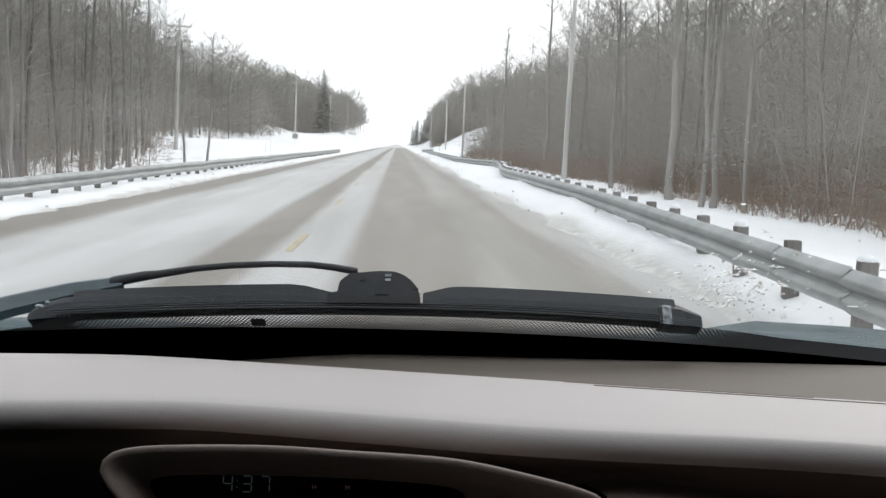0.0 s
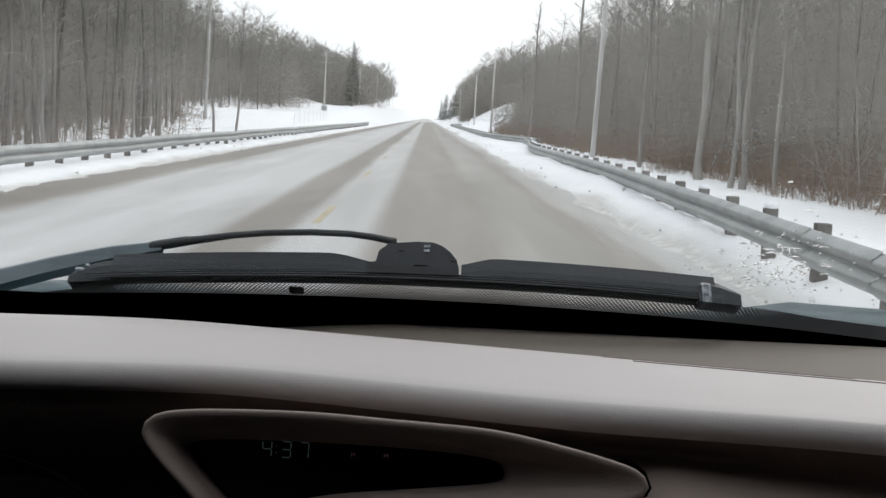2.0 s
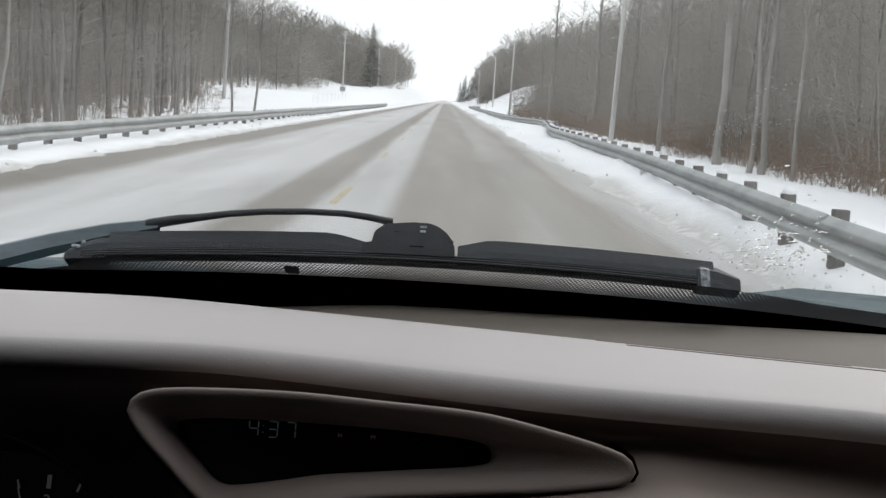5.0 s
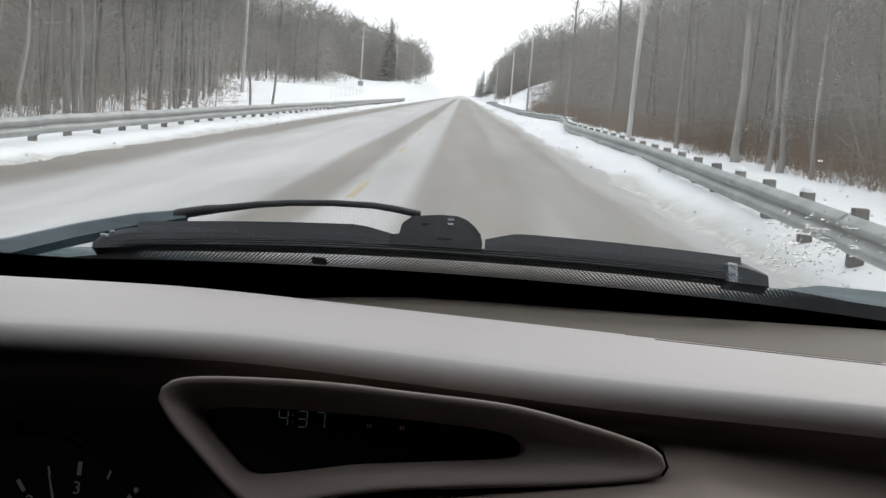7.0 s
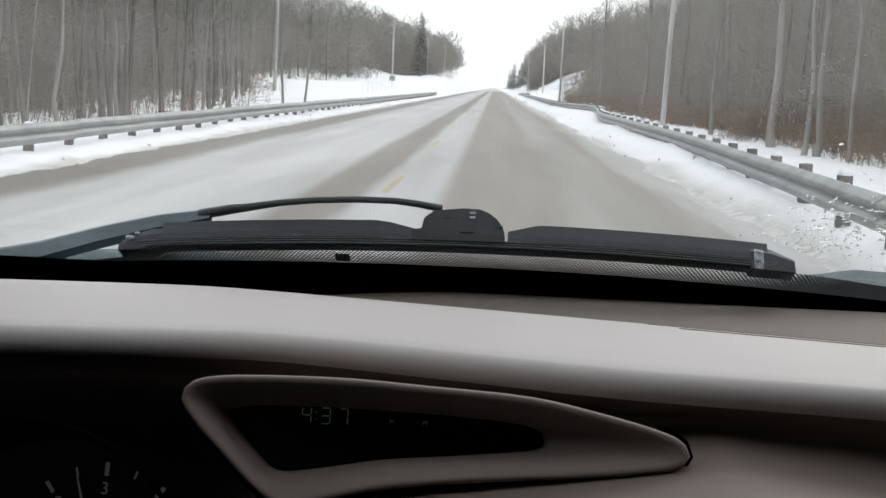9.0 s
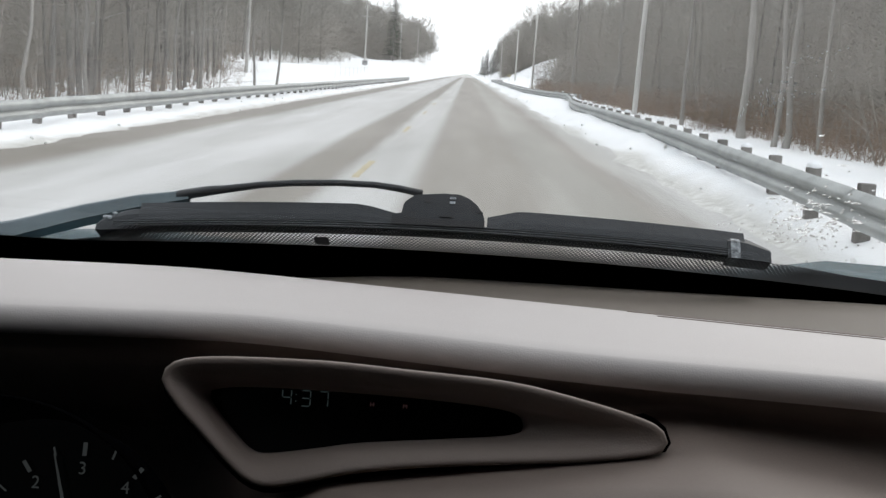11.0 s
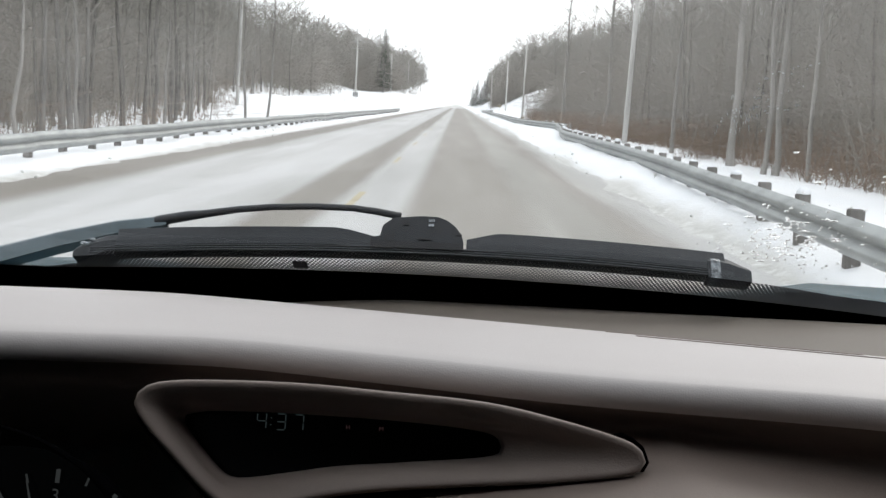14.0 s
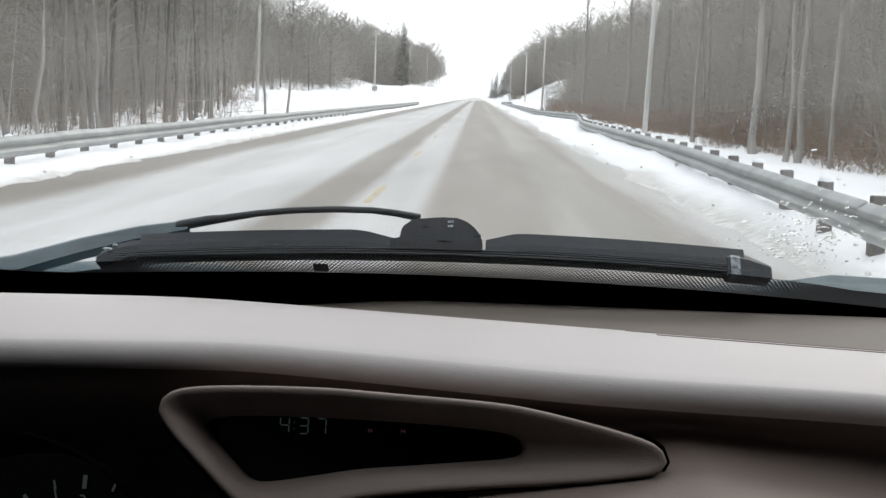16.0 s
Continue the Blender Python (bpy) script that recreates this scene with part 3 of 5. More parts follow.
def plant(kinds, spots, rng):
    first = set()
    for x, y, s in spots:
        k = rng.choice(kinds)
        m = pose(x, y, float(ground_height(x, y)) - 0.05, rng.uniform(-2, 2), rng.uniform(-2, 2), rng.uniform(0, 360))
        if k.name not in first and k.location.length < 1e-6:
            first.add(k.name)
            k.matrix_basis = m
            k.scale = (s, s, s)
            continue
        t = copy_thing(k, m)
        t.scale = (s, s, s)


def left_edge(y):
    """Where the woods begin to the left of the road."""
    return float(np.interp(y, (50, 140), (13.0, 28.5))) - 11 * float(smooth_step(300, 420, y))


def right_edge(y):
    return 13.0 + 14 * float(smooth_step(185, 225, y)) * (1 - float(smooth_step(290, 360, y)))


def wood_spots():
    """The nearest trees, one by one."""
    rng = random.Random(5)
    left, right = [], []
    while len(left) < 95:
        y = 38 + 240 * rng.random() ** 1.3
        x = -(left_edge(y) + 22 * rng.random() ** 1.6)
        if -x < 0.46 * y + 9 and abs(y - 330) > 12:
            left.append((x, y, rng.uniform(0.75, 1.1) ))
    while len(right) < 85:
        y = 18 + 230 * rng.random() ** 1.3
        x = right_edge(y) + 24 * rng.random() ** 1.6
        if x < 0.46 * y + 7:
            right.append((x, y, rng.uniform(0.75, 1.15)))
    for k in range(6):
        left.append((-(25 + 30 * rng.random()), -130 + 150 * rng.random(), rng.uniform(0.8, 1.1)))
        right.append((13 + 30 * rng.random(), -130 + 140 * rng.random(), rng.uniform(0.8, 1.1)))
    return left, right


LEFT_SPOTS, RIGHT_SPOTS = wood_spots()
plant(KINDS, LEFT_SPOTS + RIGHT_SPOTS, random.Random(8))
plant(FIRS[:1], [(-21.3, 330, 1.1)], random.Random(9))
plant(FIRS[1:], [(7.5 + 1.5 * k, 600 + 9 * (k % 3), 0.85 + 0.12 * (k % 3)) for k in range(7)], random.Random(10))


def edge_tree(x, y, height, girth, lean, seed, bark=None, label="pale-barked bare tree standing before the brown thicket"):
    """A bare trunk that stands out in front of the woods."""
    g = np.random.RandomState(seed)
    z = float(ground_height(x, y))
    tree = thing("edge_tree", label, "tree", "trees at the woods' edge", at=(x, y, z))
    V, F, CV, CF = [], [], [], []
    pts = [np.array([lean * height * f + g.normal(0, 0.05) * (f > 0), g.normal(0, 0.05), height * f - 0.3]) for f in (0, 0.06, 0.2, 0.4, 0.6, 0.8, 1.0)]
    radii = [girth * k for k in (1.7, 1.15, 1.0, 0.85, 0.66, 0.42, 0.12)]
    for k in range(6):
        add_frustum(V, F, pts[k], pts[k + 1], radii[k], radii[k + 1], 9)
    for k in range(46):
        f = g.uniform(0.35, 1.0)
        a = np.array([np.interp(f, (0, 0.06, 0.2, 0.4, 0.6, 0.8, 1.0), [p[i] for p in pts]) for i in range(3)])
        d = np.array([g.normal(0, 1), g.normal(0, 1), g.uniform(0.5, 1.6)])
        d *= height * 0.16 * (1.25 - f) / np.linalg.norm(d)
        add_spike(CV, CF, a, a + d, girth * 0.22)
        for c in range(5):
            b = a + d * g.uniform(0.25, 0.95)
            add_spike(CV, CF, b, b + (d * 0.5 + g.normal(0, 0.35, 3)) * g.uniform(0.5, 0.9), 0.014)
    trunk = mesh_object("trunk", V, F, bark or PALE_BARK, True)
    crown = mesh_object("crown", CV, CF, TWIG)
    trunk.parent = crown.parent = tree


for k, (x, y, height, girth, lean) in enumerate(((10.6, 44.5, 15, 0.13, 0.004), (10.8, 58, 14, 0.09, 0.008), (10.9, 41, 13, 0.08, 0.006), (11.2, 40.5, 14, 0.10, 0.012), (11.6, 38, 12, 0.07, -0.01),
                                                (12.2, 95, 16, 0.17, 0.0), (11.6, 128, 15, 0.2, 0.01), (-11.8, 31, 7, 0.06, 0.05), (-12.4, 38, 8, 0.07, -0.03), (-11.9, 47, 7, 0.06, 0.04), (-12.6, 55, 9, 0.08, 0.02), (-12.0, 66, 8, 0.07, -0.04), (-13.0, 80, 9, 0.08, 0.03))):
    edge_tree(x, y, height, girth, lean, 300 + k)


def left_trunks():
    """Bare trunks that stand in the snow along the foot of the left woods."""
    rng = random.Random(91)
    for k in range(46):
        y = 24 + 96 * rng.random() ** 1.2
        x = -(float(np.interp(y, (50, 140), (11.8, 28.0))) + 4.5 * rng.random())
        edge_tree(x, y, rng.uniform(5, 12), rng.uniform(0.04, 0.11), rng.uniform(-0.05, 0.05), 400 + k, BARK, "grey-brown bare trunk standing in snow behind the rail")


left_trunks()


def spike_arrays(p, q, r):
    """Many twigs at once: three-sided points from p to q with the foot radius r."""
    n = (q - p) / (np.linalg.norm(q - p, axis=1, keepdims=True) + 1e-9)
    u = np.cross(n, np.array((0.3, 0.2, 0.9)))
    u /= np.linalg.norm(u, axis=1, keepdims=True) + 1e-9
    w = np.cross(n, u)
    r = r[:, None]
    v = np.stack([p + r * u, p + r * (-0.5 * u + 0.87 * w), p + r * (-0.5 * u - 0.87 * w), q], 1).reshape(-1, 3)
    b = 4 * np.arange(len(p))[:, None, None]
    f = (b + np.array(((0, 1, 3), (1, 2, 3), (2, 0, 3)))).reshape(-1, 3)
    return v, f


def spike_object(name, runs, material, label, category):
    v, f = spike_arrays(*(np.concatenate([r[k] for r in runs]) for k in range(3)))
    me = bpy.data.meshes.new(name)
    me.vertices.add(len(v)), me.loops.add(f.size), me.polygons.add(len(f))
    me.vertices.foreach_set("co", v.astype(np.float32).ravel())
    me.loops.foreach_set("vertex_index", f.astype(np.int32).ravel())
    me.polygons.foreach_set("loop_start", np.arange(0, f.size, 3, dtype=np.int32))
    me.update(calc_edges=True)
    me.materials.append(material)
    tagged(new(name, me), label, category, kind="stuff")


def edge_array(side, y):
    left = np.interp(y, (50, 140), (11.2, 27.5)) - 12 * smooth_step(300, 420, y) + smooth_step(80, 130, y) * (2.6 * np.sin(0.045 * y + 1.0) + 1.6 * np.sin(0.17 * y))
    right = 11.6 + 14 * smooth_step(185, 225, y) * (1 - smooth_step(290, 360, y))
    return np.where(side < 0, left, right)


def scattered(g, count, y0, y1, bend, deep, deep_bend, wide, back=0.0):
    """Places in the woods on both sides of the road, as far out as the road lets one see."""
    side = np.where(g.rand(count * 4) < 0.5, -1.0, 1.0)
    y = y0 + (y1 - y0) * g.rand(count * 4) ** bend
    x = edge_array(side, y) + back + 0.9 * np.abs(g.normal(0, 1, count * 4)) + 1.2 * np.sin(0.31 * y + 2 * np.sin(0.13 * y)) * (y > 50) + np.where(y < 330, deep, deep * 0.5) * g.rand(count * 4) ** deep_bend
    keep = np.nonzero(x < 0.46 * y + wide)[0][:count]
    x = x[keep] * side[keep]
    return np.stack([x, y[keep], ground_height(x, y[keep]) - 0.1], -1)


def far_woods():
    """The deeper woods behind the nearest trees: whole bare trees in one mesh."""
    g = np.random.RandomState(41)
    p = scattered(g, 1500, 45, 700, 1.1, 50, 1.0, 14, 5.0)
    n = len(p)
    h = g.uniform(10, 18, n)[:, None]
    lean = np.concatenate([g.normal(0, 0.035, (n, 2)), np.ones((n, 1))], 1)
    runs = [(p, p + lean * h, h[:, 0] * 0.0055)]
    for k in range(26):
        f = 0.28 + 0.7 * k / 26
        a = p + lean * h * f
        az, ln = g.uniform(0, 6.28, n), h * 0.25 * (1.15 - f * 0.75) * g.uniform(0.6, 1.2, (n, 1))
        d = np.stack([np.cos(az), np.sin(az), g.uniform(0.35, 1.1, n)], -1)
        runs.append((a, a + d * ln, 0.03 + 0.00012 * p[:, 1]))
        for c in range(6):
            b = a + d * ln * g.uniform(0.25, 0.95, (n, 1))
            t = d * 0.5 + g.normal(0, 0.5, (n, 3)) + np.array([0, 0, 0.25])
            runs.append((b, b + t * ln * 0.6, 0.012 + 0.00012 * p[:, 1]))
    spike_object("deep_woods", runs, TWIG, "deep stand of leafless grey-brown trees on the slopes", "woods")


far_woods()


def brush():
    """The thicket of saplings and dry shrubs in the woods."""
    g = np.random.RandomState(31)
    p = scattered(g, 37000, 14, 420, 1.25, 26, 1.3, 8, 0.0)
    p = p[(p[:, 0] > 0) | (-p[:, 0] > edge_array(-1, p[:, 1]) + 4.5) | (g.rand(len(p)) < 0.12)]
    p = p[(p[:, 0] < 0) | (p[:, 0] > edge_array(1, p[:, 1]) + 3.0) | (g.rand(len(p)) < 0.5)]
    n = len(p)
    h = g.uniform(2.0, 11.0, n)[:, None] * g.uniform(0.4, 1.0, n)[:, None]
    q = p + np.concatenate([g.normal(0, 0.2, (n, 2)), np.ones((n, 1))], 1) * h
    runs = [(p, q, 0.006 + 0.0028 * h[:, 0])]
    for k in range(9):
        a = p + (q - p) * g.uniform(0.15, 0.9, (n, 1))
        d = np.concatenate([g.normal(0, 0.85, (n, 2)), g.uniform(-0.05, 1.0, (n, 1))], 1)
        runs.append((a, a + d * h * 0.30, 0.006 + 0.00013 * p[:, 1]))
    spike_object("underbrush", runs, BRUSH, "thicket of bare brown saplings and shrubs", "brush")


brush()


def undergrowth():
    """Low red-brown stems of dead weeds and brambles at the foot of the woods."""
    g = np.random.RandomState(57)
    p = scattered(g, 17000, 12, 190, 1.5, 9, 1.6, 8, -0.5)
    p = p[(p[:, 0] > 0) | (g.rand(len(p)) < 0.1)]
    n = len(p)
    h = g.uniform(0.5, 2.1, n)[:, None]
    q = p + np.concatenate([g.normal(0, 0.3, (n, 2)), np.ones((n, 1))], 1) * h
    runs = [(p, q, 0.006 + 0.00012 * p[:, 1])]
    for k in range(4):
        a = p + (q - p) * g.uniform(0.1, 0.9, (n, 1))
        d = np.concatenate([g.normal(0, 0.9, (n, 2)), g.uniform(-0.1, 0.8, (n, 1))], 1)
        runs.append((a, a + d * h * 0.35, 0.005 + 0.00012 * p[:, 1]))
    spike_object("undergrowth", runs, WEED, "low tangle of red-brown dead weeds at the woods' foot", "undergrowth")


undergrowth()


# ---- centre line ----
for k in range(16):
    y = 15.5 + 12.2 * k
    g = random.Random(k)
    bm = loft([[(-1.48 + 0.11 * i + g.uniform(-0.012, 0.012), y + j * 0.3, 0.004) for i in range(2)] for j in range(11)])
    tagged(part("lane_dash", bm, YELLOW, None), "worn yellow centre line dash on the asphalt", "road marking", "centre line dashes", "structure")


def snow_clods():
    """Lumps that the plough left along the edge of the road."""
    g = random.Random(77)
    bm = bmesh.new()
    for k in range(90):
        y = 9 + 75 * g.random() ** 1.4
        left = g.random() < 0.3
        x = -(6.5 + 0.9 * g.random()) if left else 2.75 + 1.25 * g.random() ** 1.3
        r = g.uniform(0.012, 0.045)
        made = bmesh.ops.create_icosphere(bm, subdivisions=1, radius=r, matrix=pose(x, y, float(ground_height(x, y)) + 0.3 * r + 0.02, g.uniform(0, 90), g.uniform(0, 90), 0))
        for v in made["verts"]:
            v.co += Vector((g.uniform(-0.3, 0.3), g.uniform(-0.3, 0.3), g.uniform(-0.3, 0.2))) * r
    ob = part("snow_clods", bm, SLUSH, None, smooth=True)
    tagged(ob, "scattered clods of ploughed snow along the road edge", "snow clods", kind="stuff")


snow_clods()


# ---- the van: driver's eye near x = 0, the van's middle near x = 0.42 ----
MID = 0.42
van = thing("minivan", "teal minivan stopped in its lane, seen from the driver's seat", "car", at=(0, 0, 0))


def glass_z(y):
    return 1.861 - 0.55 * y


GN, GU = Vector((0, 0.482, 0.876)), Vector((0, -0.876, 0.482))


def on_glass(x, y, n=0.0, u=0.0):
    """A point of the windscreen, lifted n off it and moved u up along it."""
    return Vector((x, y, glass_z(y))) + GN * n + GU * u


def frit_edge(x):
    return 0.971 + 0.25 * min(abs(x), 0.5) ** 2 - 0.02 * float(smooth_step(-0.30, -0.44, x))


def dot_band(x):
    """The share of its full width that the dotted band has at x: it runs out towards both sides."""
    return 1 - 0.95 * float(smooth_step(-0.25, -0.31, x)) - 0.2 * float(smooth_step(0.27, 0.34, x))


def build_windscreen():
    rows = [[on_glass(x, y, n) for n in (0.0, 0.005)] for x, y in ((-0.47, 0.48), (-0.47, 1.075), (1.31, 1.075), (1.31, 0.48))]
    bm = bmesh.new()
    lo = [bm.verts.new(r[0]) for r in rows]
    hi = [bm.verts.new(r[1]) for r in rows]
    bm.faces.new(lo), bm.faces.new(hi[::-1])
    for k in range(4):
        bm.faces.new((lo[k], hi[k], hi[(k + 1) % 4], lo[(k + 1) % 4]))
    pane = part("windscreen", bm, GLASS, van, "large raked windscreen with a dotted black border")
    pane.visible_shadow = False
    xs = [-0.47 + 1.78 * k / 60 for k in range(61)]
    solid = loft([[on_glass(x, y, -0.0012) for y in (frit_edge(x), frit_edge(x) + 0.03, 1.078)] for x in xs])
    part("frit_border", solid, FRIT, pane, "solid black ceramic border")
    steps = [0, 0.009, 0.018, 0.027, 0.036]
    dots = part("frit_dots", loft([[on_glass(x, frit_edge(x) - (0.036 - s) * dot_band(x), -0.0012) for s in steps] for x in xs]), FRIT_DOTS, pane, "band of fine black dots")
    a = dots.data.attributes.new("fade", "FLOAT", "POINT")
    thick = [0.3 * float(smooth_step(0.22, 0.34, x)) + 0.2 * float(smooth_step(-0.22, -0.30, x)) for x in xs]
    a.data.foreach_set("value", [0.33 + 0.24 * (k % 5) / 4 + thick[k // 5] for k in range(len(dots.data.vertices))])
    dots.visible_shadow = False
    bm = bmesh.new()
    bm.faces.new([bm.verts.new(on_glass(-0.104 + u * 0.0062, 0.9615, -0.002, v * 0.0085)) for u, v in ((-1, -1), (1, -1), (1, 1), (-1, 1))])
    part("frit_spot", bm, RUBBER, pane, "square dark patch on the border")


build_windscreen()


# wiper
wiper = thing("windscreen_wiper", "parked black beam wiper with a curved grey arm", "wiper", at=(0, 0, 0))


def blade_y(x):
    return 0.9555 + 0.34 * (x - 0.03) ** 2


def along(x0, x1, section, n=18, bm=None, ends=True, taper=None):
    """A bar laid along the windscreen: section is a loop of (u, n) about the blade's line."""
    rows = []
    for k in range(n + 1):
        x = x0 + (x1 - x0) * k / n
        f = taper(k / n) if taper else 1.0
        rows.append([on_glass(x, blade_y(x), 0.005 + h * f, u) for u, h in section])
    bm = loft(rows, closed=True, bm=bm)
    if ends:
        bm.verts.ensure_lookup_table()
        m = len(section)
        t = len(bm.verts)
        bm.faces.new([bm.verts[t - m * (n + 1) + i] for i in range(m)])
        bm.faces.new([bm.verts[t - m + i] for i in range(m)][::-1])
    return bm


part("squeegee", along(-0.292, 0.258, [(-0.002, 0.0), (0.002, 0.0), (0.004, 0.002), (0.0065, 0.0025), (0.0065, 0.0035), (-0.0065, 0.0035), (-0.0065, 0.0025), (-0.004, 0.002)]), RUBBER, wiper, "black rubber lip")
part("carrier", along(-0.286, 0.254, [(-0.008, 0.0035), (0.008, 0.0035), (0.008, 0.008), (-0.008, 0.008)]), RUBBER, wiper)
for n in (0.0022, 0.0042, 0.0062):
    part("rib", along(-0.284, 0.250, [(0.0076, n), (0.0098, n + 0.0002), (0.0098, n + 0.0009), (0.0076, n + 0.0011)], 30), RIB, wiper, "fine moulded rib")
SPOILER = [(-0.009, 0.0080), (0.009, 0.0080), (0.008, 0.0135), (0.004, 0.0250), (0.001, 0.0255), (-0.004, 0.0185), (-0.009, 0.0125)]
part("spoiler", along(-0.262, -0.042, SPOILER, taper=lambda f: 1.0 if f < 0.86 else 1.0 - 0.32 * (f - 0.86) / 0.14), WIPER, wiper, "faded plastic spoiler")
part("spoiler", along(0.030, 0.243, SPOILER, taper=lambda f: 1.0 if f > 0.12 else 0.72 + 0.28 * f / 0.12), WIPER, wiper, "faded plastic spoiler")
part("end_cap", along(-0.299, -0.262, [(-0.009, 0.0000), (0.009, 0.0000), (0.0085, 0.0110), (0.005, 0.0160), (-0.001, 0.0175), (-0.006, 0.0150), (-0.009, 0.0085)], 10, taper=lambda f: 0.45 + 0.75 * min(1, f * 1.3) ** 0.6), WIPER, wiper, "wet end clip")
for x, n, u in ((-0.292, 0.017, 0.007), (-0.284, 0.020, 0.006), (-0.277, 0.0205, 0.004), (-0.288, 0.0155, 0.009)):
    bm = bmesh.new()
    bmesh.ops.create_icosphere(bm, subdivisions=2, radius=0.0020)
    for v in bm.verts:
        v.co = Vector((v.co.x * 1.3, v.co.y, v.co.z)) + on_glass(x, blade_y(x), n, u)
    part("bead", bm, CLIP, wiper, "water bead with its glint painted in", smooth=True)
part("end_cap", along(0.228, 0.265, [(-0.010, 0.0000), (0.010, 0.0000), (0.009, 0.0145), (0.002, 0.0210), (-0.005, 0.0185), (-0.010, 0.0095)], 6, taper=lambda f: 1.02 if f < 0.45 else 1.02 - 0.62 * (f - 0.45)), WIPER, wiper, "pointed plastic end cap")
part("cap_band", along(0.2305, 0.2385, [(-0.0107, 0.0000), (0.0107, 0.0000), (0.0097, 0.0150), (0.0025, 0.0220), (-0.0055, 0.0193), (-0.0107, 0.0100)], 2), CLIP, wiper, "band with painted wet glints")


def hub():
    half = 0.0115
    shape = [(-0.0475, 0.0055), (-0.0475, 0.0150), (-0.0395, 0.0150), (-0.0385, 0.0250), (-0.030, 0.0320), (-0.016, 0.0330), (-0.006, 0.0340), (0.006, 0.0340),
             (0.014, 0.0310), (0.021, 0.0255), (0.0255, 0.0190), (0.0265, 0.0140), (0.0275, 0.0130), (0.0275, 0.0055)]
    rows = [[on_glass(x, blade_y(x), 0.005 + n, u) for x, n in shape] for u in (-half, half)]
    bm = loft(rows, closed=True)
    bm.verts.ensure_lookup_table()
    m = len(shape)
    bm.faces.new([bm.verts[i] for i in range(m)])
    bm.faces.new([bm.verts[m + i] for i in range(m)][::-1])
    block = part("hub", bm, WIPER, wiper, "faded black mounting block", bevel=0.0008)

    def plate(x0, x1, n0, n1, name, mat, label=""):
        rows = [[on_glass(x, blade_y(x), 0.005 + n, half + d) for x, n in ((x0, n0), (x1, n0), (x1, n1), (x0, n1))] for d in (-0.001, 0.0008)]
        b = loft(rows, closed=True)
        b.verts.ensure_lookup_table()
        b.faces.new([b.verts[4 + i] for i in range(4)])
        part(name, b, mat, block, label)

    plate(-0.0365, -0.0285, 0.0105, 0.0165, "square_mark", RUBBER, "small square moulding")
    plate(-0.0345, -0.0305, 0.0120, 0.0150, "square_mark", WIPER)
    plate(-0.009, 0.002, 0.0130, 0.0145, "slot", RUBBER, "narrow dark slot")
    plate(-0.0475, 0.0275, 0.0055, 0.0112, "skirt", RUBBER, "dark lower skirt")
    # No openings here: pale plates stand in for daylight through two holes.
    plate(-0.0015, 0.0035, 0.0290, 0.0310, "hole", CLIP, "pale plate painted as daylight through a hole")
    plate(-0.0015, 0.0030, 0.0250, 0.0270, "hole", CLIP, "pale plate painted as daylight through a hole")
    plate(-0.0220, -0.0175, 0.0250, 0.0290, "hole", RUBBER, "round dark hole")
    plate(0.0205, 0.0260, 0.0180, 0.0193, "slot", RUBBER)


hub()
for x in (0.161, 0.179):
    part("nick", along(x, x + 0.007, [(-0.003, 0.0125), (0.005, 0.0125), (0.004, 0.0210), (0.0, 0.0210)], 2), RUBBER, wiper)
ARM_LINE = [(-0.50, 1.165, 1.276), (-0.42, 1.119, 1.297), (-0.336, 1.066, 1.3245), (-0.275, 1.034, 1.342), (-0.225, 1.0105, 1.3545)]
rows = []
for (x, y, z), h, w in zip(ARM_LINE, (0.0105, 0.0095, 0.0080, 0.0068, 0.0045), (0.009, 0.009, 0.009, 0.0085, 0.0045)):
    rows.append([Vector((x, y, z)) + GU * (w * c) + GN * (h * s) for c, s in ((-1, -1), (1, -1), (1, 0.6), (0.6, 1), (-0.6, 1), (-1, 0.6))])
bm = loft(rows, closed=True)
part("arm", bm, ARM, wiper, "grey painted wiper arm", smooth=False)
ROD = [(-0.235, 1.0145, 1.354), (-0.205, 0.999, 1.3615), (-0.192, 0.993, 1.3640), (-0.160, 0.9815, 1.3708), (-0.130, 0.9745, 1.3750), (-0.095, 0.9705, 1.3776), (-0.064, 0.9690, 1.3780), (-0.045, 0.9725, 1.3760), (-0.025, 0.977, 1.3725)]
part("rod", tube(ROD, [0.0046, 0.0042, 0.0034, 0.0028, 0.0027, 0.0027, 0.0027, 0.0029, 0.0032], 8), WIPER, wiper, "curved dark rod", smooth=True)
part("pivot", tube([(-0.50, 1.17, 1.20), (-0.50, 1.17, 1.285)], 0.018, 12), BLACK, wiper)


# dashboard
dash = thing("dashboard", "taupe vinyl dashboard with a clock pod and gauges", "dashboard", at=(0, 0, 0))


def sweep(x):
    """The dashboard bends towards the driver's right."""
    c = max(-0.45, min(x, 0.5))
    return -0.2 * c - 0.3 * c * c


def hinge(u):
    """Zero below 0, u above it, with a soft bend."""
    return 0.5 * (u + math.sqrt(u * u + 0.0009))


def pad_front(x):
    """Where the pad's front roll stands: it comes nearer towards the passenger's side."""
    x = 0.5 - hinge(0.5 - x)
    return 0.782 - 0.25 * hinge(x + 0.133) - 0.12 * hinge(-0.133 - x) + 0.02 * float(smooth_step(0.06, 0.30, x))


def pad_back(x):
    x = 0.5 - hinge(0.5 - x)
    return 0.908 - 0.21 * hinge(x + 0.19) - 0.1 * hinge(-0.22 - x)


EDGE_Z, CREST_Z, ROLL = 1.3025, 1.312, 0.0105


def turned_down(x):
    """The share of the passenger side's steeper front."""
    return float(smooth_step(0.06, 0.30, x))


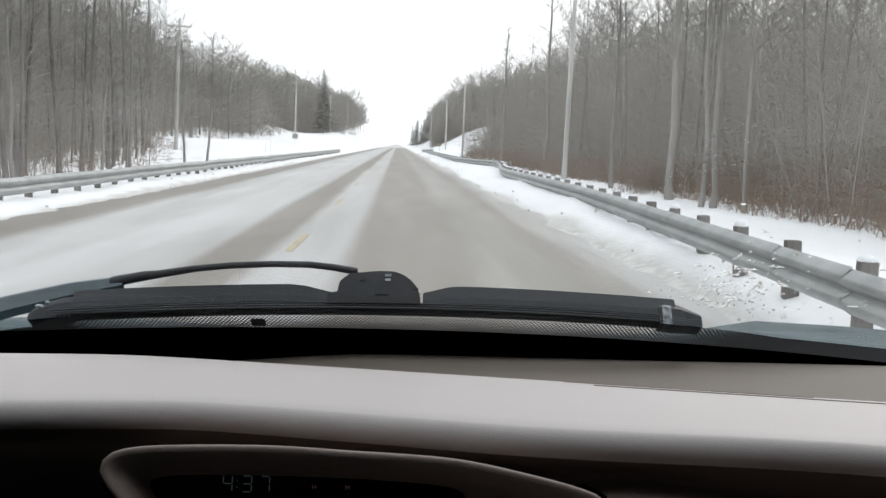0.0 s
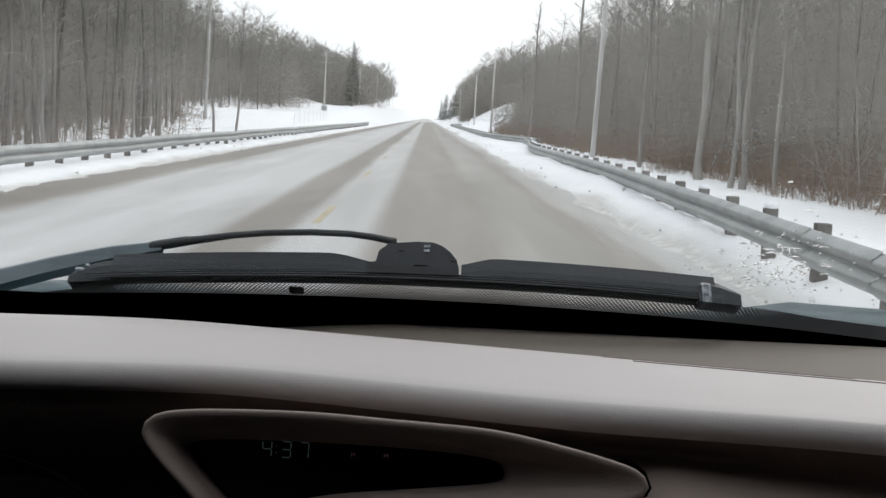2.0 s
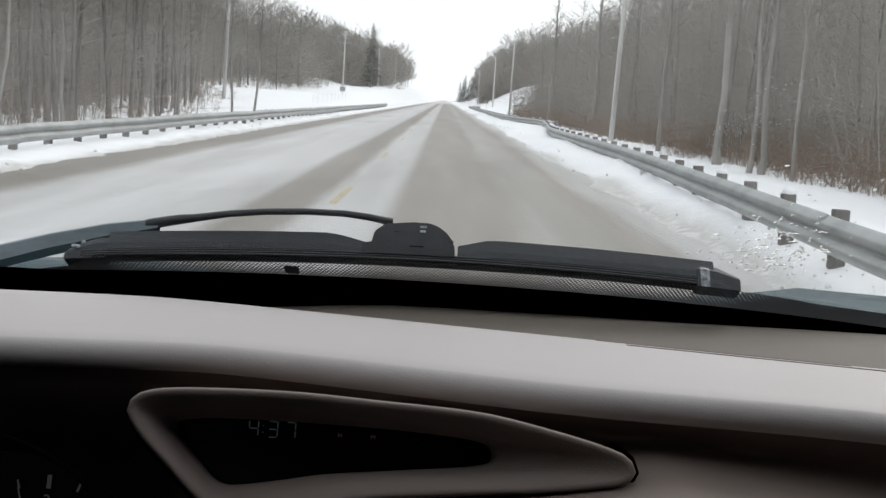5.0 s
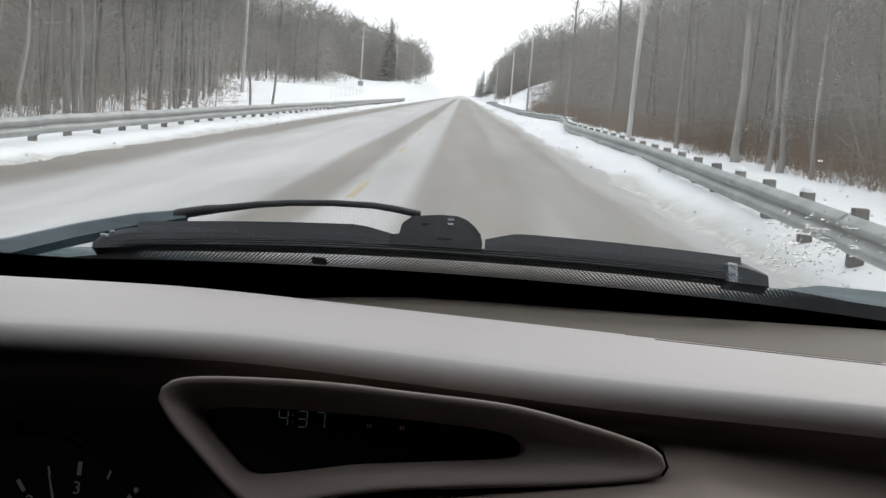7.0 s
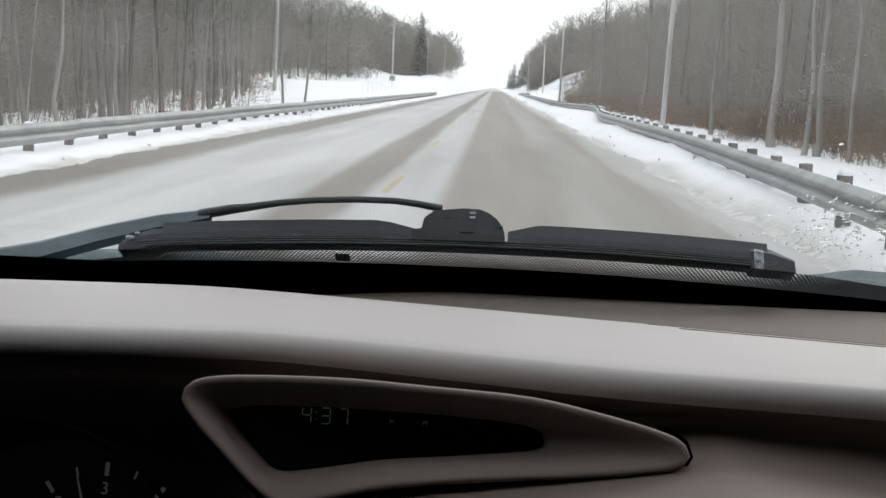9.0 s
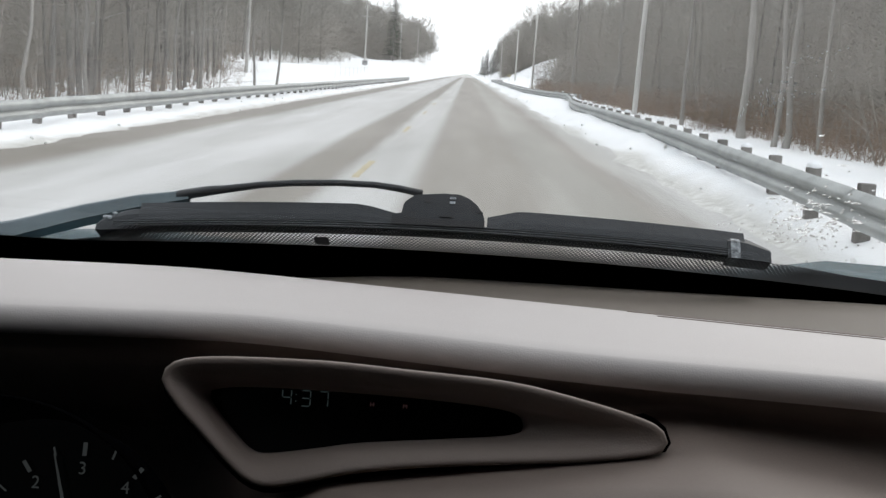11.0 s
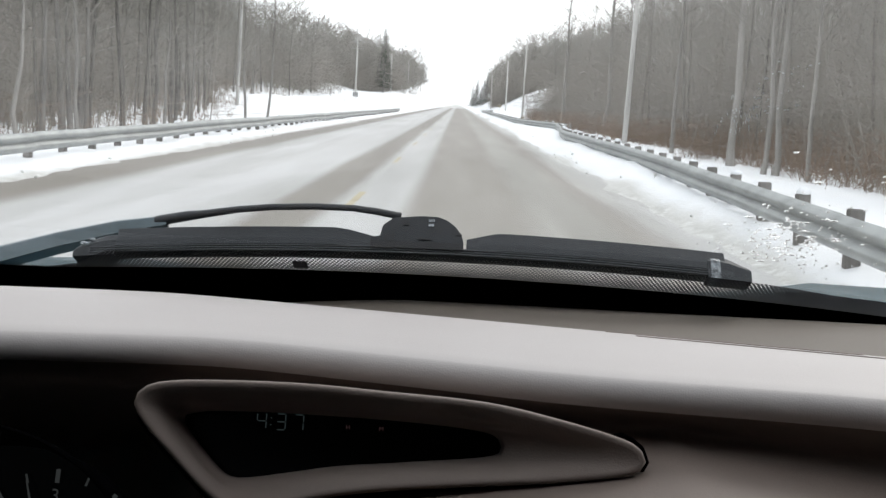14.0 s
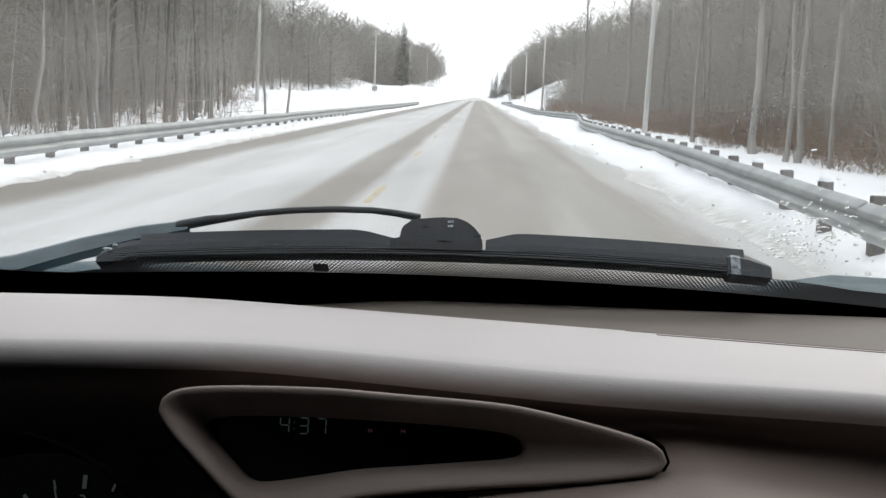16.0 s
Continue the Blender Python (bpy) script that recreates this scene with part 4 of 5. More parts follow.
def pad_row(x):
    """The pad at x: its back lip, the gently falling top, and the round front edge that tucks under."""
    front, back = pad_front(x), pad_back(x)
    row = [(x, back + 0.004, CREST_Z - 0.022), (x, back + 0.003, CREST_Z - 0.006), (x, back + 0.001, CREST_Z - 0.0015)]
    cy, cz = front + 0.7 * ROLL, EDGE_Z + 0.001 * turned_down(x) - 0.7 * ROLL
    end_y, end_z = cy - ROLL * math.cos(radians(74)), cz + ROLL * math.sin(radians(74))
    for k in range(9):
        t = k / 8
        row.append((x, back - 0.003 + (end_y - back + 0.003) * t, CREST_Z + (end_z - CREST_Z) * t ** 1.9))
    for a in (62, 50, 38, 26, 14, 2, -12, -28, -44, -60):
        row.append((x, cy - ROLL * math.cos(radians(a)), cz + ROLL * math.sin(radians(a))))
    return row


def fascia():
    """From under the pad: steep round the gauges, a hollow that flares out into a shelf under the clock."""
    rows = []
    for k in range(93):
        x = -0.5 + 1.84 * k / 92
        w = float(smooth_step(-0.20, -0.05, x))
        front, s = pad_front(x), sweep(x)
        tilt = 0.16 * (max(-0.12, min(x, 0.16)) + 0.02) - 0.08 * max(0.0, min(x, 0.34) - 0.15)
        _, y0, z0 = pad_row(x)[-1]
        steep = ((y0, z0), (front + 0.008, 0.5 * z0 + 0.639), (front + 0.012, 1.272), (front + 0.018, 1.262), (front + 0.030, 1.247), (front + 0.042, 1.231), (front + 0.056, 1.214), (0.850 + s, 1.196), (0.860 + s, 1.175), (0.862 + s, 1.15), (0.862 + s, 1.12), (0.86 + s, 1.08), (0.84 + s, 1.02), (0.80 + s, 0.85), (0.80 + s, 0.5))
        deep = 1 - 0.4 * float(smooth_step(0.08, 0.24, x))
        low = 1.2350 + tilt
        rise = z0 - low
        flared = ((y0, z0), (front + 0.014 * deep, low + 0.80 * rise), (front + 0.025 * deep, low + 0.60 * rise), (front + 0.032 * deep, low + 0.40 * rise), (front + 0.032 * deep, low + 0.23 * rise), (front + 0.022 * deep - 0.004, low + 0.10 * rise), (front + 0.006 * deep - 0.012, low + 0.03 * rise), (front - 0.026, low),
                  (0.655 + s, 1.2360 + tilt), (0.636 + s, 1.2345 + tilt), (0.626 + s, 1.2275 + tilt), (0.612 + s, 1.17 + tilt), (0.60 + s, 0.85), (0.60 + s, 0.5))
        rows.append([(x, a[0] + (c[0] - a[0]) * w, a[1] + (c[1] - a[1]) * w) for a, c in zip(steep, flared)])
    return loft(rows)


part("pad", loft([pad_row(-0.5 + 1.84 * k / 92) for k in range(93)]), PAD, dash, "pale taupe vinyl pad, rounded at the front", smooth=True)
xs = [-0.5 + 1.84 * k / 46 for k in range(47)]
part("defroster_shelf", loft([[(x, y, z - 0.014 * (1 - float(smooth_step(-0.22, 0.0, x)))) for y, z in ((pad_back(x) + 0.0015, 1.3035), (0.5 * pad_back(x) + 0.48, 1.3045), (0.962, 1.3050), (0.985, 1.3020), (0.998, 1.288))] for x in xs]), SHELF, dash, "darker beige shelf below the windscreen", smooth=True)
part("fascia", fascia(), FASCIA, dash, "fascia coloured darker for shade, flaring below the clock", smooth=True)
for off, x0, x1 in ((0.010, 0.15, 0.95), (0.004, 0.13, 0.30)):
    line = [(x0 + (x1 - x0) * k / 16, pad_back(x0 + (x1 - x0) * k / 16) - off, 1.3121) for k in range(17)]
    part("groove", tube(line, 0.0005, 5), TRIM, dash, "thin dark seam")

line = []
for k in range(25):
    x = -0.09 + 0.30 * k / 24
    line.append((x, 0.633 + sweep(x), 1.2341 + 0.16 * (min(x, 0.16) + 0.02) - 0.08 * max(0.0, x - 0.15)))
part("seam", tube(line, 0.0016, 6), FRIT, dash, "dark seam below the clock pod")


EYE = Vector((0.0, 0.028, 1.472))  # the middle of the driver's view, from which the pod was laid out


def on_face(x, z, d=0.0):
    """A point of the plane in which the clock pod's rim lies; d goes into the dashboard."""
    near = 1 - 0.018 - 0.06 * (x + 0.155)
    return EYE + (Vector((x, 0.70 + 0.35 * (z - 1.27) + d, z - 0.3 * d)) - EYE) * near


def resample(loop, n):
    p = np.array(loop + [loop[0]])
    s = np.r_[0, np.cumsum(np.linalg.norm(np.diff(p, axis=0), axis=1))]
    u = np.linspace(0, s[-1], n, endpoint=False)
    return list(zip(np.interp(u, s, p[:, 0]), np.interp(u, s, p[:, 1])))


def shrunk(loop, d):
    """The loop moved d inwards."""
    p = np.array(loop)
    t = np.roll(p, -1, 0) - np.roll(p, 1, 0)
    t /= np.linalg.norm(t, axis=1)[:, None] + 1e-9
    n = np.stack([t[:, 1], -t[:, 0]], -1)
    if ((p - p.mean(0)) * n).sum() > 0:
        n = -n
    return [tuple(q) for q in p + n * d]


POD = [(-0.1675, 1.279), (-0.163, 1.2885), (-0.148, 1.293), (-0.115, 1.295), (-0.066, 1.2955), (-0.018, 1.2935), (0.044, 1.2903), (0.090, 1.2825), (0.124, 1.2745), (0.1365, 1.2692),
       (0.1408, 1.2620), (0.1375, 1.2560), (0.128, 1.2525), (0.088, 1.2470), (0.036, 1.2425), (-0.015, 1.2375), (-0.0485, 1.2325), (-0.075, 1.2262), (-0.095, 1.2222), (-0.109, 1.2242), (-0.123, 1.234), (-0.141, 1.250), (-0.158, 1.2655)]
WINDOW = [(-0.1445, 1.2705), (-0.1375, 1.2765), (-0.107, 1.2785), (-0.054, 1.2785), (0.003, 1.2770), (0.046, 1.2735), (0.0555, 1.267), (0.050, 1.260), (0.004, 1.2545), (-0.045, 1.2495), (-0.073, 1.2447), (-0.100, 1.2403), (-0.113, 1.2405), (-0.1245, 1.249)]


def clock_pod():
    outer = resample(spline(POD, 6), 96)
    inner = resample(spline(WINDOW, 6), 96)
    rows = [[on_face(x, z, 0.21) for x, z in shrunk(outer, 0.014)], [on_face(x, z, 0.075) for x, z in shrunk(outer, 0.008)], [on_face(x, z, 0.010) for x, z in shrunk(outer, 0.0012)], [on_face(x, z, 0.003) for x, z in outer], [on_face(x, z, 0.0008) for x, z in shrunk(outer, 0.0008)],
            [on_face(x, z, 0.0) for x, z in shrunk(outer, 0.0020)], [on_face(x, z, 0.001) for x, z in shrunk(outer, 0.0045)]]
    lip, rim = shrunk(outer, 0.008), shrunk(inner, -0.002)
    for f in (0.35, 0.7):
        rows.append([on_face(a[0] + (b[0] - a[0]) * f, a[1] + (b[1] - a[1]) * f, 0.003 + 0.016 * f) for a, b in zip(lip, rim)])
    rows += [[on_face(x, z, 0.020) for x, z in rim], [on_face(x, z, 0.023) for x, z in inner], [on_face(x, z, 0.042) for x, z in inner]]
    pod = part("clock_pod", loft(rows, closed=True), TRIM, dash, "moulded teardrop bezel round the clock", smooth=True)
    bm = bmesh.new()
    vs = [bm.verts.new(on_face(x, z, 0.040)) for x, z in shrunk(inner, -0.002)]
    bm.faces.new(vs)
    part("display", bm, SCREEN, pod, "smoked black display")
    wide_ring = [w if w[1] < o[1] - 0.0008 or (o[0] > 0.115 and w[0] > o[0] + 0.001) else (o[0] + 0.2 * (w[0] - o[0]), o[1]) for o, w in zip(outer, shrunk(outer, -0.0036))]
    gap = [[on_face(x, z, 0.012) for x, z in loop] for loop in (shrunk(outer, 0.002), wide_ring)]
    part("gap", loft(gap, closed=True), FRIT, pod, "dark gap round the bezel")

    def segment(x, z, w, h, mat, name):
        b = bmesh.new()
        v = [b.verts.new(on_face(x + dx * w / 2, z + dz * h / 2, 0.0385)) for dx, dz in ((-1, -1), (1, -1), (1, 1), (-1, 1))]
        b.faces.new(v)
        part(name, b, mat, pod)

    wide, tall, thick = 0.0057, 0.0093, 0.0007
    cells = {"a": (0, 1, 1, 0), "b": (0.5, 0.5, 0, 1), "c": (0.5, -0.5, 0, 1), "d": (0, -1, 1, 0), "f": (-0.5, 0.5, 0, 1), "g": (0, 0, 1, 0)}
    for cx, lit in ((-0.0957, "bcfg"), (-0.0835, "abcdg"), (-0.0722, "abc")):
        for key in lit:
            ex, ez, flat, up = cells[key]
            segment(cx + ex * wide, 1.2735 + ez * tall / 2 + 0.02 * ex * tall, wide * 0.8 if flat else thick, thick if flat else tall * 0.40, DIGIT, "clock_segment")
    for z in (1.2755, 1.2715):
        segment(-0.0898, z, thick, thick, DIGIT, "clock_segment")
    for word, x in (("H", -0.0410), ("M", -0.0200)):
        letters(word, on_face(x, 1.2722, 0.0382), 0.0040, LETTER, pod, "button_letter")


def letters(text, where, size, material, parent, name):
    cu = bpy.data.curves.new(name, "FONT")
    cu.body, cu.size, cu.align_x, cu.align_y = text, size, "CENTER", "CENTER"
    cu.materials.append(material)
    ob = new(name, cu)
    ob.parent = parent
    ob.location = where
    ob.rotation_euler = (radians(72), 0, 0)
    return ob


clock_pod()


def gauge_cluster():
    cx, cz, rx, rz = -0.264, 1.164, 0.113, 0.101

    def ring(s, d, y=0.655):
        return [Vector((cx + rx * s * math.cos(a), y + 0.35 * (rz * s * math.sin(a)) + d, cz + rz * s * math.sin(a) - 0.2 * d)) for a in (2 * math.pi * k / 64 for k in range(64))]

    hood = part("gauge_hood", loft([ring(0.78, 0.10), ring(0.90, 0.05), ring(0.995, 0.016), ring(1.011, 0.008), ring(1.009, 0.004), ring(1.004, 0.003), ring(1.0, 0.006)], closed=True), FRIT, dash, "black hood round the gauges", smooth=True)
    part("hood_lining", loft([ring(1.0, 0.006), ring(0.975, 0.018), ring(0.88, 0.05), ring(0.76, 0.095)], closed=True), BLACK, hood, "black lining", smooth=True)
    bm = bmesh.new()
    bm.faces.new([bm.verts.new(Vector((-0.246 + 0.096 * math.cos(k * math.pi / 24), 0.7245 + 0.35 * (0.086 * math.sin(k * math.pi / 24) - 0.048), 1.152 + 0.086 * math.sin(k * math.pi / 24)))) for k in range(48)])
    dial = part("dial", bm, SCREEN, hood, "black rev counter face with faintly glowing marks")

    def dial_point(a, r, lift=0.0):
        x, z = -0.2208 + r * math.cos(a), 1.1655 + r * math.sin(a)
        return Vector((x, 0.72 + 0.35 * (z - 1.2) - lift, z))

    for k, a in enumerate(range(-1, 9)):
        ang = radians(90 - (a - 3) * 38)
        bm = bmesh.new()
        t = Vector((-math.sin(ang), 0, math.cos(ang))) * 0.0014
        p, q = dial_point(ang, 0.0535), dial_point(ang, 0.0615)
        bm.faces.new([bm.verts.new(v) for v in (p - t, p + t, q + t, q - t)])
        part("tick", bm, DIAL, dial)
        half = radians(90 - (a - 2.5) * 38)
        bm = bmesh.new()
        t = Vector((-math.sin(half), 0, math.cos(half))) * 0.0007
        p, q = dial_point(half, 0.0555), dial_point(half, 0.0610)
        bm.faces.new([bm.verts.new(v) for v in (p - t, p + t, q + t, q - t)])
        part("tick", bm, DIAL, dial)
        if 0 <= a <= 7:
            letters(str(a), dial_point(ang, 0.0462, 0.001), 0.0112, DIAL, dial, "dial_number")
    ang = radians(108)
    t = Vector((-math.sin(ang), 0, math.cos(ang))) * 0.0012
    p, q = dial_point(ang, 0.0, 0.004), dial_point(ang, 0.058, 0.004)
    bm = bmesh.new()
    bm.faces.new([bm.verts.new(v) for v in (p - t * 1.6, p + t * 1.6, q + t * 0.4, q - t * 0.4)])
    part("needle", bm, DIAL, dial, "thin faintly glowing needle")


gauge_cluster()


# the van's body: hood, cowl, roof, pillars, doors, seats
def van_body():
    half = 0.93
    rows = []
    for y, z, w in ((1.10, 1.262, 1.0), (1.30, 1.255, 1.0), (1.6, 1.215, 0.98), (1.95, 1.135, 0.95), (2.25, 1.00, 0.88), (2.42, 0.86, 0.8), (2.46, 0.6, 0.78), (2.40, 0.3, 0.74)):
        rows.append([(MID + half * w * k / 10, y - 0.10 * abs(k / 10) ** 3, z + (0.030 * max(0, abs(k / 10) - 0.62) / 0.38 if y < 2.2 else 0) - (0.05 if abs(k) == 10 else 0) + 0.008 + (0.027 * math.exp(-((half * w * k / 10 - 0.12) / 0.12) ** 2) if y < 2.2 else 0)) for k in range(-10, 11)])
    part("bonnet", loft(rows), PAINT, van, "teal painted bonnet", smooth=True)
    part("cowl", loft([[(x, y, z) for x in np.linspace(-0.5, 1.34, 24)] for y, z in ((1.04, 1.225), (1.11, 1.256))]), SNOWCAP, van, "slush-covered cowl below the windscreen")
    spine = ((0.505, 1.580), (0.46, 1.606), (0.3, 1.655), (0.1, 1.70), (-0.8, 1.79), (-2.0, 1.77), (-2.66, 1.68))

    def roof_z(y):
        return float(np.interp(-y, [-p[0] for p in spine], [p[1] for p in spine]))

    part("roof", loft([[(MID + 0.85 * k / 8, y, z - 0.06 * (k / 8) ** 2) for k in range(-8, 9)] for y, z in spine]), CLOTH, van, "grey headliner under the roof", smooth=True)
    part("roof_skin", loft([[(MID + 0.86 * k / 8, y + (0.006 if y > 0 else -0.006), z + 0.022 - 0.06 * (k / 8) ** 2 - (0.03 if abs(k) == 8 else 0)) for k in range(-8, 9)] for y, z in spine]), PAINT, van, "teal roof", smooth=True)
    for s in (-1, 1):
        x = MID + s * half
        part("pillar", tube([(x - s * 0.02, 1.12, 1.22), (x - s * 0.10, 0.52, 1.555)], [0.05, 0.05], 8), CLOTH, van, "windscreen pillar")
        for y in (-0.75, -1.7, -2.55):
            part("pillar", tube([(x - s * 0.03, y, 1.15), (x - s * 0.14, y, roof_z(y) - 0.07)], 0.045, 8), CLOTH, van, "roof pillar")
        side = [[(x - s * (0.06 + c), y, zt) if k == 0 else (x - s * c, y, zt - 0.06) if k == 1 else (x + s * (0.03 - c), y, 0.75) if k == 2 else (x - s * (0.02 + c), y, 0.32) for k in range(4)] for y, zt, c in ((2.28, 0.93, 0.17), (2.1, 1.02, 0.10), (1.9, 1.10, 0.055), (1.6, 1.17, 0.02), (1.1, 1.22, 0), (0.2, 1.20, 0), (-0.75, 1.20, 0), (-1.7, 1.20, 0), (-2.6, 1.18, 0.02))]
        bm = loft(side)
        bmesh.ops.solidify(bm, geom=bm.faces[:], thickness=0.04)
        part("side_panel", bm, PAINT, van, "teal body side", smooth=False)
        for y in (1.55, -1.75):
            wheel = part("wheel", tube([(x - s * 0.20, y, 0.33), (x - s * 0.17, y, 0.33), (x - s * 0.02, y, 0.33), (x + s * 0.01, y, 0.33)], [0.30, 0.33, 0.33, 0.30], 28), TYRE, van, "black tyre")
            part("rim", tube([(x - s * 0.01, y, 0.33), (x + s * 0.022, y, 0.33), (x + s * 0.03, y, 0.33)], [0.22, 0.21, 0.06], 24), STEEL, wheel, "steel rim")
        # These panes stay out of view and are darkened to block cabin light.
        for y0, y1 in ((-0.74, 1.08), (-1.69, -0.76), (-2.64, -1.71)):
            steps = [y0 + (y1 - y0) * k / 6 for k in range(7)]
            top = [min(roof_z(y) - 0.05, glass_z(y) - 0.0) for y in steps]
            bm = loft([[(x - s * 0.045, y, 1.17) for y in steps], [(x - s * (0.045 + 0.075 * (z - 1.17) / 0.6), y, max(z, 1.20)) for y, z in zip(steps, top)]])
            bmesh.ops.solidify(bm, geom=bm.faces[:], thickness=0.004)
            part("side_window", bm, LIGHT_STOP, van, "unseen side window, blackened to stop light")
    part("rear_window", box(MID - 0.86, MID + 0.86, -2.655, -2.645, 1.2, 1.665), LIGHT_STOP, van, "unseen rear window, blackened to stop light")
    part("floor", box(MID - 0.9, MID + 0.9, -2.6, 0.95, 0.26, 0.32), CLOTH, van)
    part("bulkhead", box(MID - 0.9, MID + 0.9, 1.09, 1.12, 0.3, 1.20), BLACK, van)
    part("tailgate", box(MID - 0.88, MID + 0.88, -2.66, -2.60, 0.35, 1.2), PAINT, van, bevel=0.02)
    for x in (0.0, 0.84):
        seat = part("seat", box(x - 0.26, x + 0.26, -0.75, -0.2, 0.62, 0.80), CLOTH, van, "grey cloth front seat", bevel=0.05)
        part("backrest", box(x - 0.26, x + 0.26, -0.92, -0.74, 0.75, 1.40), CLOTH, seat, bevel=0.06)
        part("headrest", box(x - 0.13, x + 0.13, -0.92, -0.80, 1.42, 1.60), CLOTH, seat, bevel=0.04)


van_body()


def drops():
    """Water drops that the wiper leaves beside its tip and above it."""
    g = random.Random(4)
    V, F = [], []
    for k in range(240):
        if k < 170:
            x, y = g.gauss(0.268, 0.024), g.gauss(0.892, 0.026)
            w, h, lift = g.uniform(0.0007, 0.0019), g.uniform(0.0005, 0.0010), 0.0013
            if g.random() < 0.2:
                w, h = g.uniform(0.0024, 0.0046), g.uniform(0.0006, 0.0010)
        else:
            x, y = g.uniform(0.22, 0.42), g.uniform(0.76, 0.955)
            w, h, lift = g.uniform(0.0007, 0.0018), g.uniform(0.0005, 0.0010), 0.0010
            if g.random() < 0.2:
                w, h = g.uniform(0.0030, 0.0055), g.uniform(0.0007, 0.0011)
        if y > 0.955 or (x < 0.285 and y > 0.925):
            continue
        b = len(V)
        V.append(on_glass(x, y, 0.005 + lift))
        for i in range(8):
            a = math.pi * i / 4
            V.append(on_glass(x + w * math.cos(a), y, 0.0051, 1.8 * h * math.sin(a)))
        F += [(b, b + 1 + i, b + 1 + (i + 1) % 8) for i in range(8)]
    m, n, l, bs = nodes_of("water", 0.05)
    bs.inputs["Transmission Weight"].default_value = 1.0
    bs.inputs["IOR"].default_value = 1.33
    ob = mesh_object("water_drops", V, F, m, True)
    tagged(ob, "small water drops on the windscreen glass", "water drops", kind="stuff")
    ob.visible_shadow = False


def salt_specks():
    """Dried salt on the windscreen: a patch of fine streaks and single spots beside it."""
    g = random.Random(12)
    V, F = [], []

    def fleck(x, y, w, u, slant=0.0):
        b = len(V)
        for i in range(6):
            a = math.pi * i / 3
            V.append(on_glass(x + w * math.cos(a) + slant * math.sin(a) * u, y, 0.0052, u * math.sin(a)))
        F.append(tuple(range(b, b + 6)))

    for k in range(44):
        fleck(g.uniform(0.1745, 0.1955), g.gauss(0.728, 0.012), g.uniform(0.00022, 0.0005), g.uniform(0.0006, 0.0034), -0.3)
    for k in range(34):
        fleck(g.gauss(0.198, 0.011), g.gauss(0.694, 0.020), g.uniform(0.0003, 0.0009), g.uniform(0.0004, 0.0011))
    for x, y in ((0.1885, 0.684), (0.1905, 0.7035), (0.192, 0.7125), (0.214, 0.709)):
        fleck(x, y, 0.0013, 0.0015)
    ob = mesh_object("salt_specks", V, F, SALT)
    tagged(ob, "pale dried salt specks and streaks on the windscreen", "salt specks", kind="stuff")
    ob.visible_shadow = False


drops()
salt_specks()


# ---- roadside things ----
def mailbox_stand():
    z = float(ground_height(5.9, -96)) + 0.0
    stand = thing("mailbox_stand", "wooden roadside stand with sign board, green tube and mailbox", "mailbox", at=(5.9, -96, z))
    for x in (-0.22, 0.22):
        part("post", box(x - 0.05, x + 0.05, -0.05, 0.05, -0.4, 1.55), POLE, stand, bevel=0.006)
    part("roof_board", box(-0.48, 0.48, -0.14, 0.14, 1.55, 1.60), POLE, stand, bevel=0.008)
    sign = part("sign_board", box(-0.42, 0.42, -0.075, -0.055, 1.36, 1.47), PORCELAIN, stand, "pale name board")
    for x in (-0.28, -0.10, 0.16):
        part("text_bar", box(x - 0.07, x + 0.08, -0.079, -0.0755, 1.395, 1.435), BLACK, sign)
    part("newspaper_tube", box(-0.14, 0.14, -0.30, 0.20, 0.62, 0.80), GREEN, stand, "green plastic newspaper tube", bevel=0.03)
    part("panel", box(-0.05, 0.05, -0.07, -0.052, 0.85, 1.30), GREEN, stand, "green upright panel")
    part("base_board", box(-0.26, 0.26, -0.07, -0.052, 0.1, 0.58), POLE, stand)
    rows = []
    for y in (-0.28, 0.24):
        rows.append([(-0.55 + 0.09 * math.cos(a), y, 0.86 + 0.09 * math.sin(a)) for a in (math.pi * k / 8 for k in range(9))] + [(-0.64, y, 0.76), (-0.46, y, 0.76)])
    bm = loft(rows, closed=True)
    bm.verts.ensure_lookup_table()
    bm.faces.new([bm.verts[i] for i in range(11)])
    bm.faces.new([bm.verts[11 + i] for i in range(11)][::-1])
    mb = part("mailbox", bm, BLACK, stand, "black rounded metal mailbox")
    part("flag", box(-0.445, -0.44, -0.1, 0.0, 0.88, 0.98), STEEL, mb)
    part("bracket", box(-0.60, -0.20, -0.03, 0.03, 0.70, 0.757), POLE, stand)


def recycling_bin():
    x, y = 8.0, -109.5
    bin_ = thing("recycling_bin", "blue plastic wheeled bin with snow on its lid", "bin", at=(x, y, float(ground_height(x, y)) - 0.05))
    rows = [[(sx * w, sy * d, z) for sx, sy in ((-1, -1), (1, -1), (1, 1), (-1, 1))] for z, w, d in ((0, 0.42, 0.30), (0.72, 0.54, 0.38), (0.74, 0.57, 0.41), (0.79, 0.57, 0.41))]
    bm = loft(rows, closed=True)
    bm.verts.ensure_lookup_table()
    bm.faces.new([bm.verts[i] for i in range(4)])
    part("body", bm, BLUE, bin_, bevel=0.012)
    part("lid", box(-0.58, 0.58, -0.42, 0.42, 0.79, 0.84), BLUE, bin_, bevel=0.015)
    part("snow", box(-0.5, 0.5, -0.36, 0.36, 0.84, 0.93), SNOWCAP, bin_, "cap of snow", bevel=0.04)
    for k in range(5):
        part("rib", box(-0.36 + 0.18 * k - 0.012, -0.36 + 0.18 * k + 0.012, -0.355, -0.335, 0.1, 0.68), BLUE, bin_)


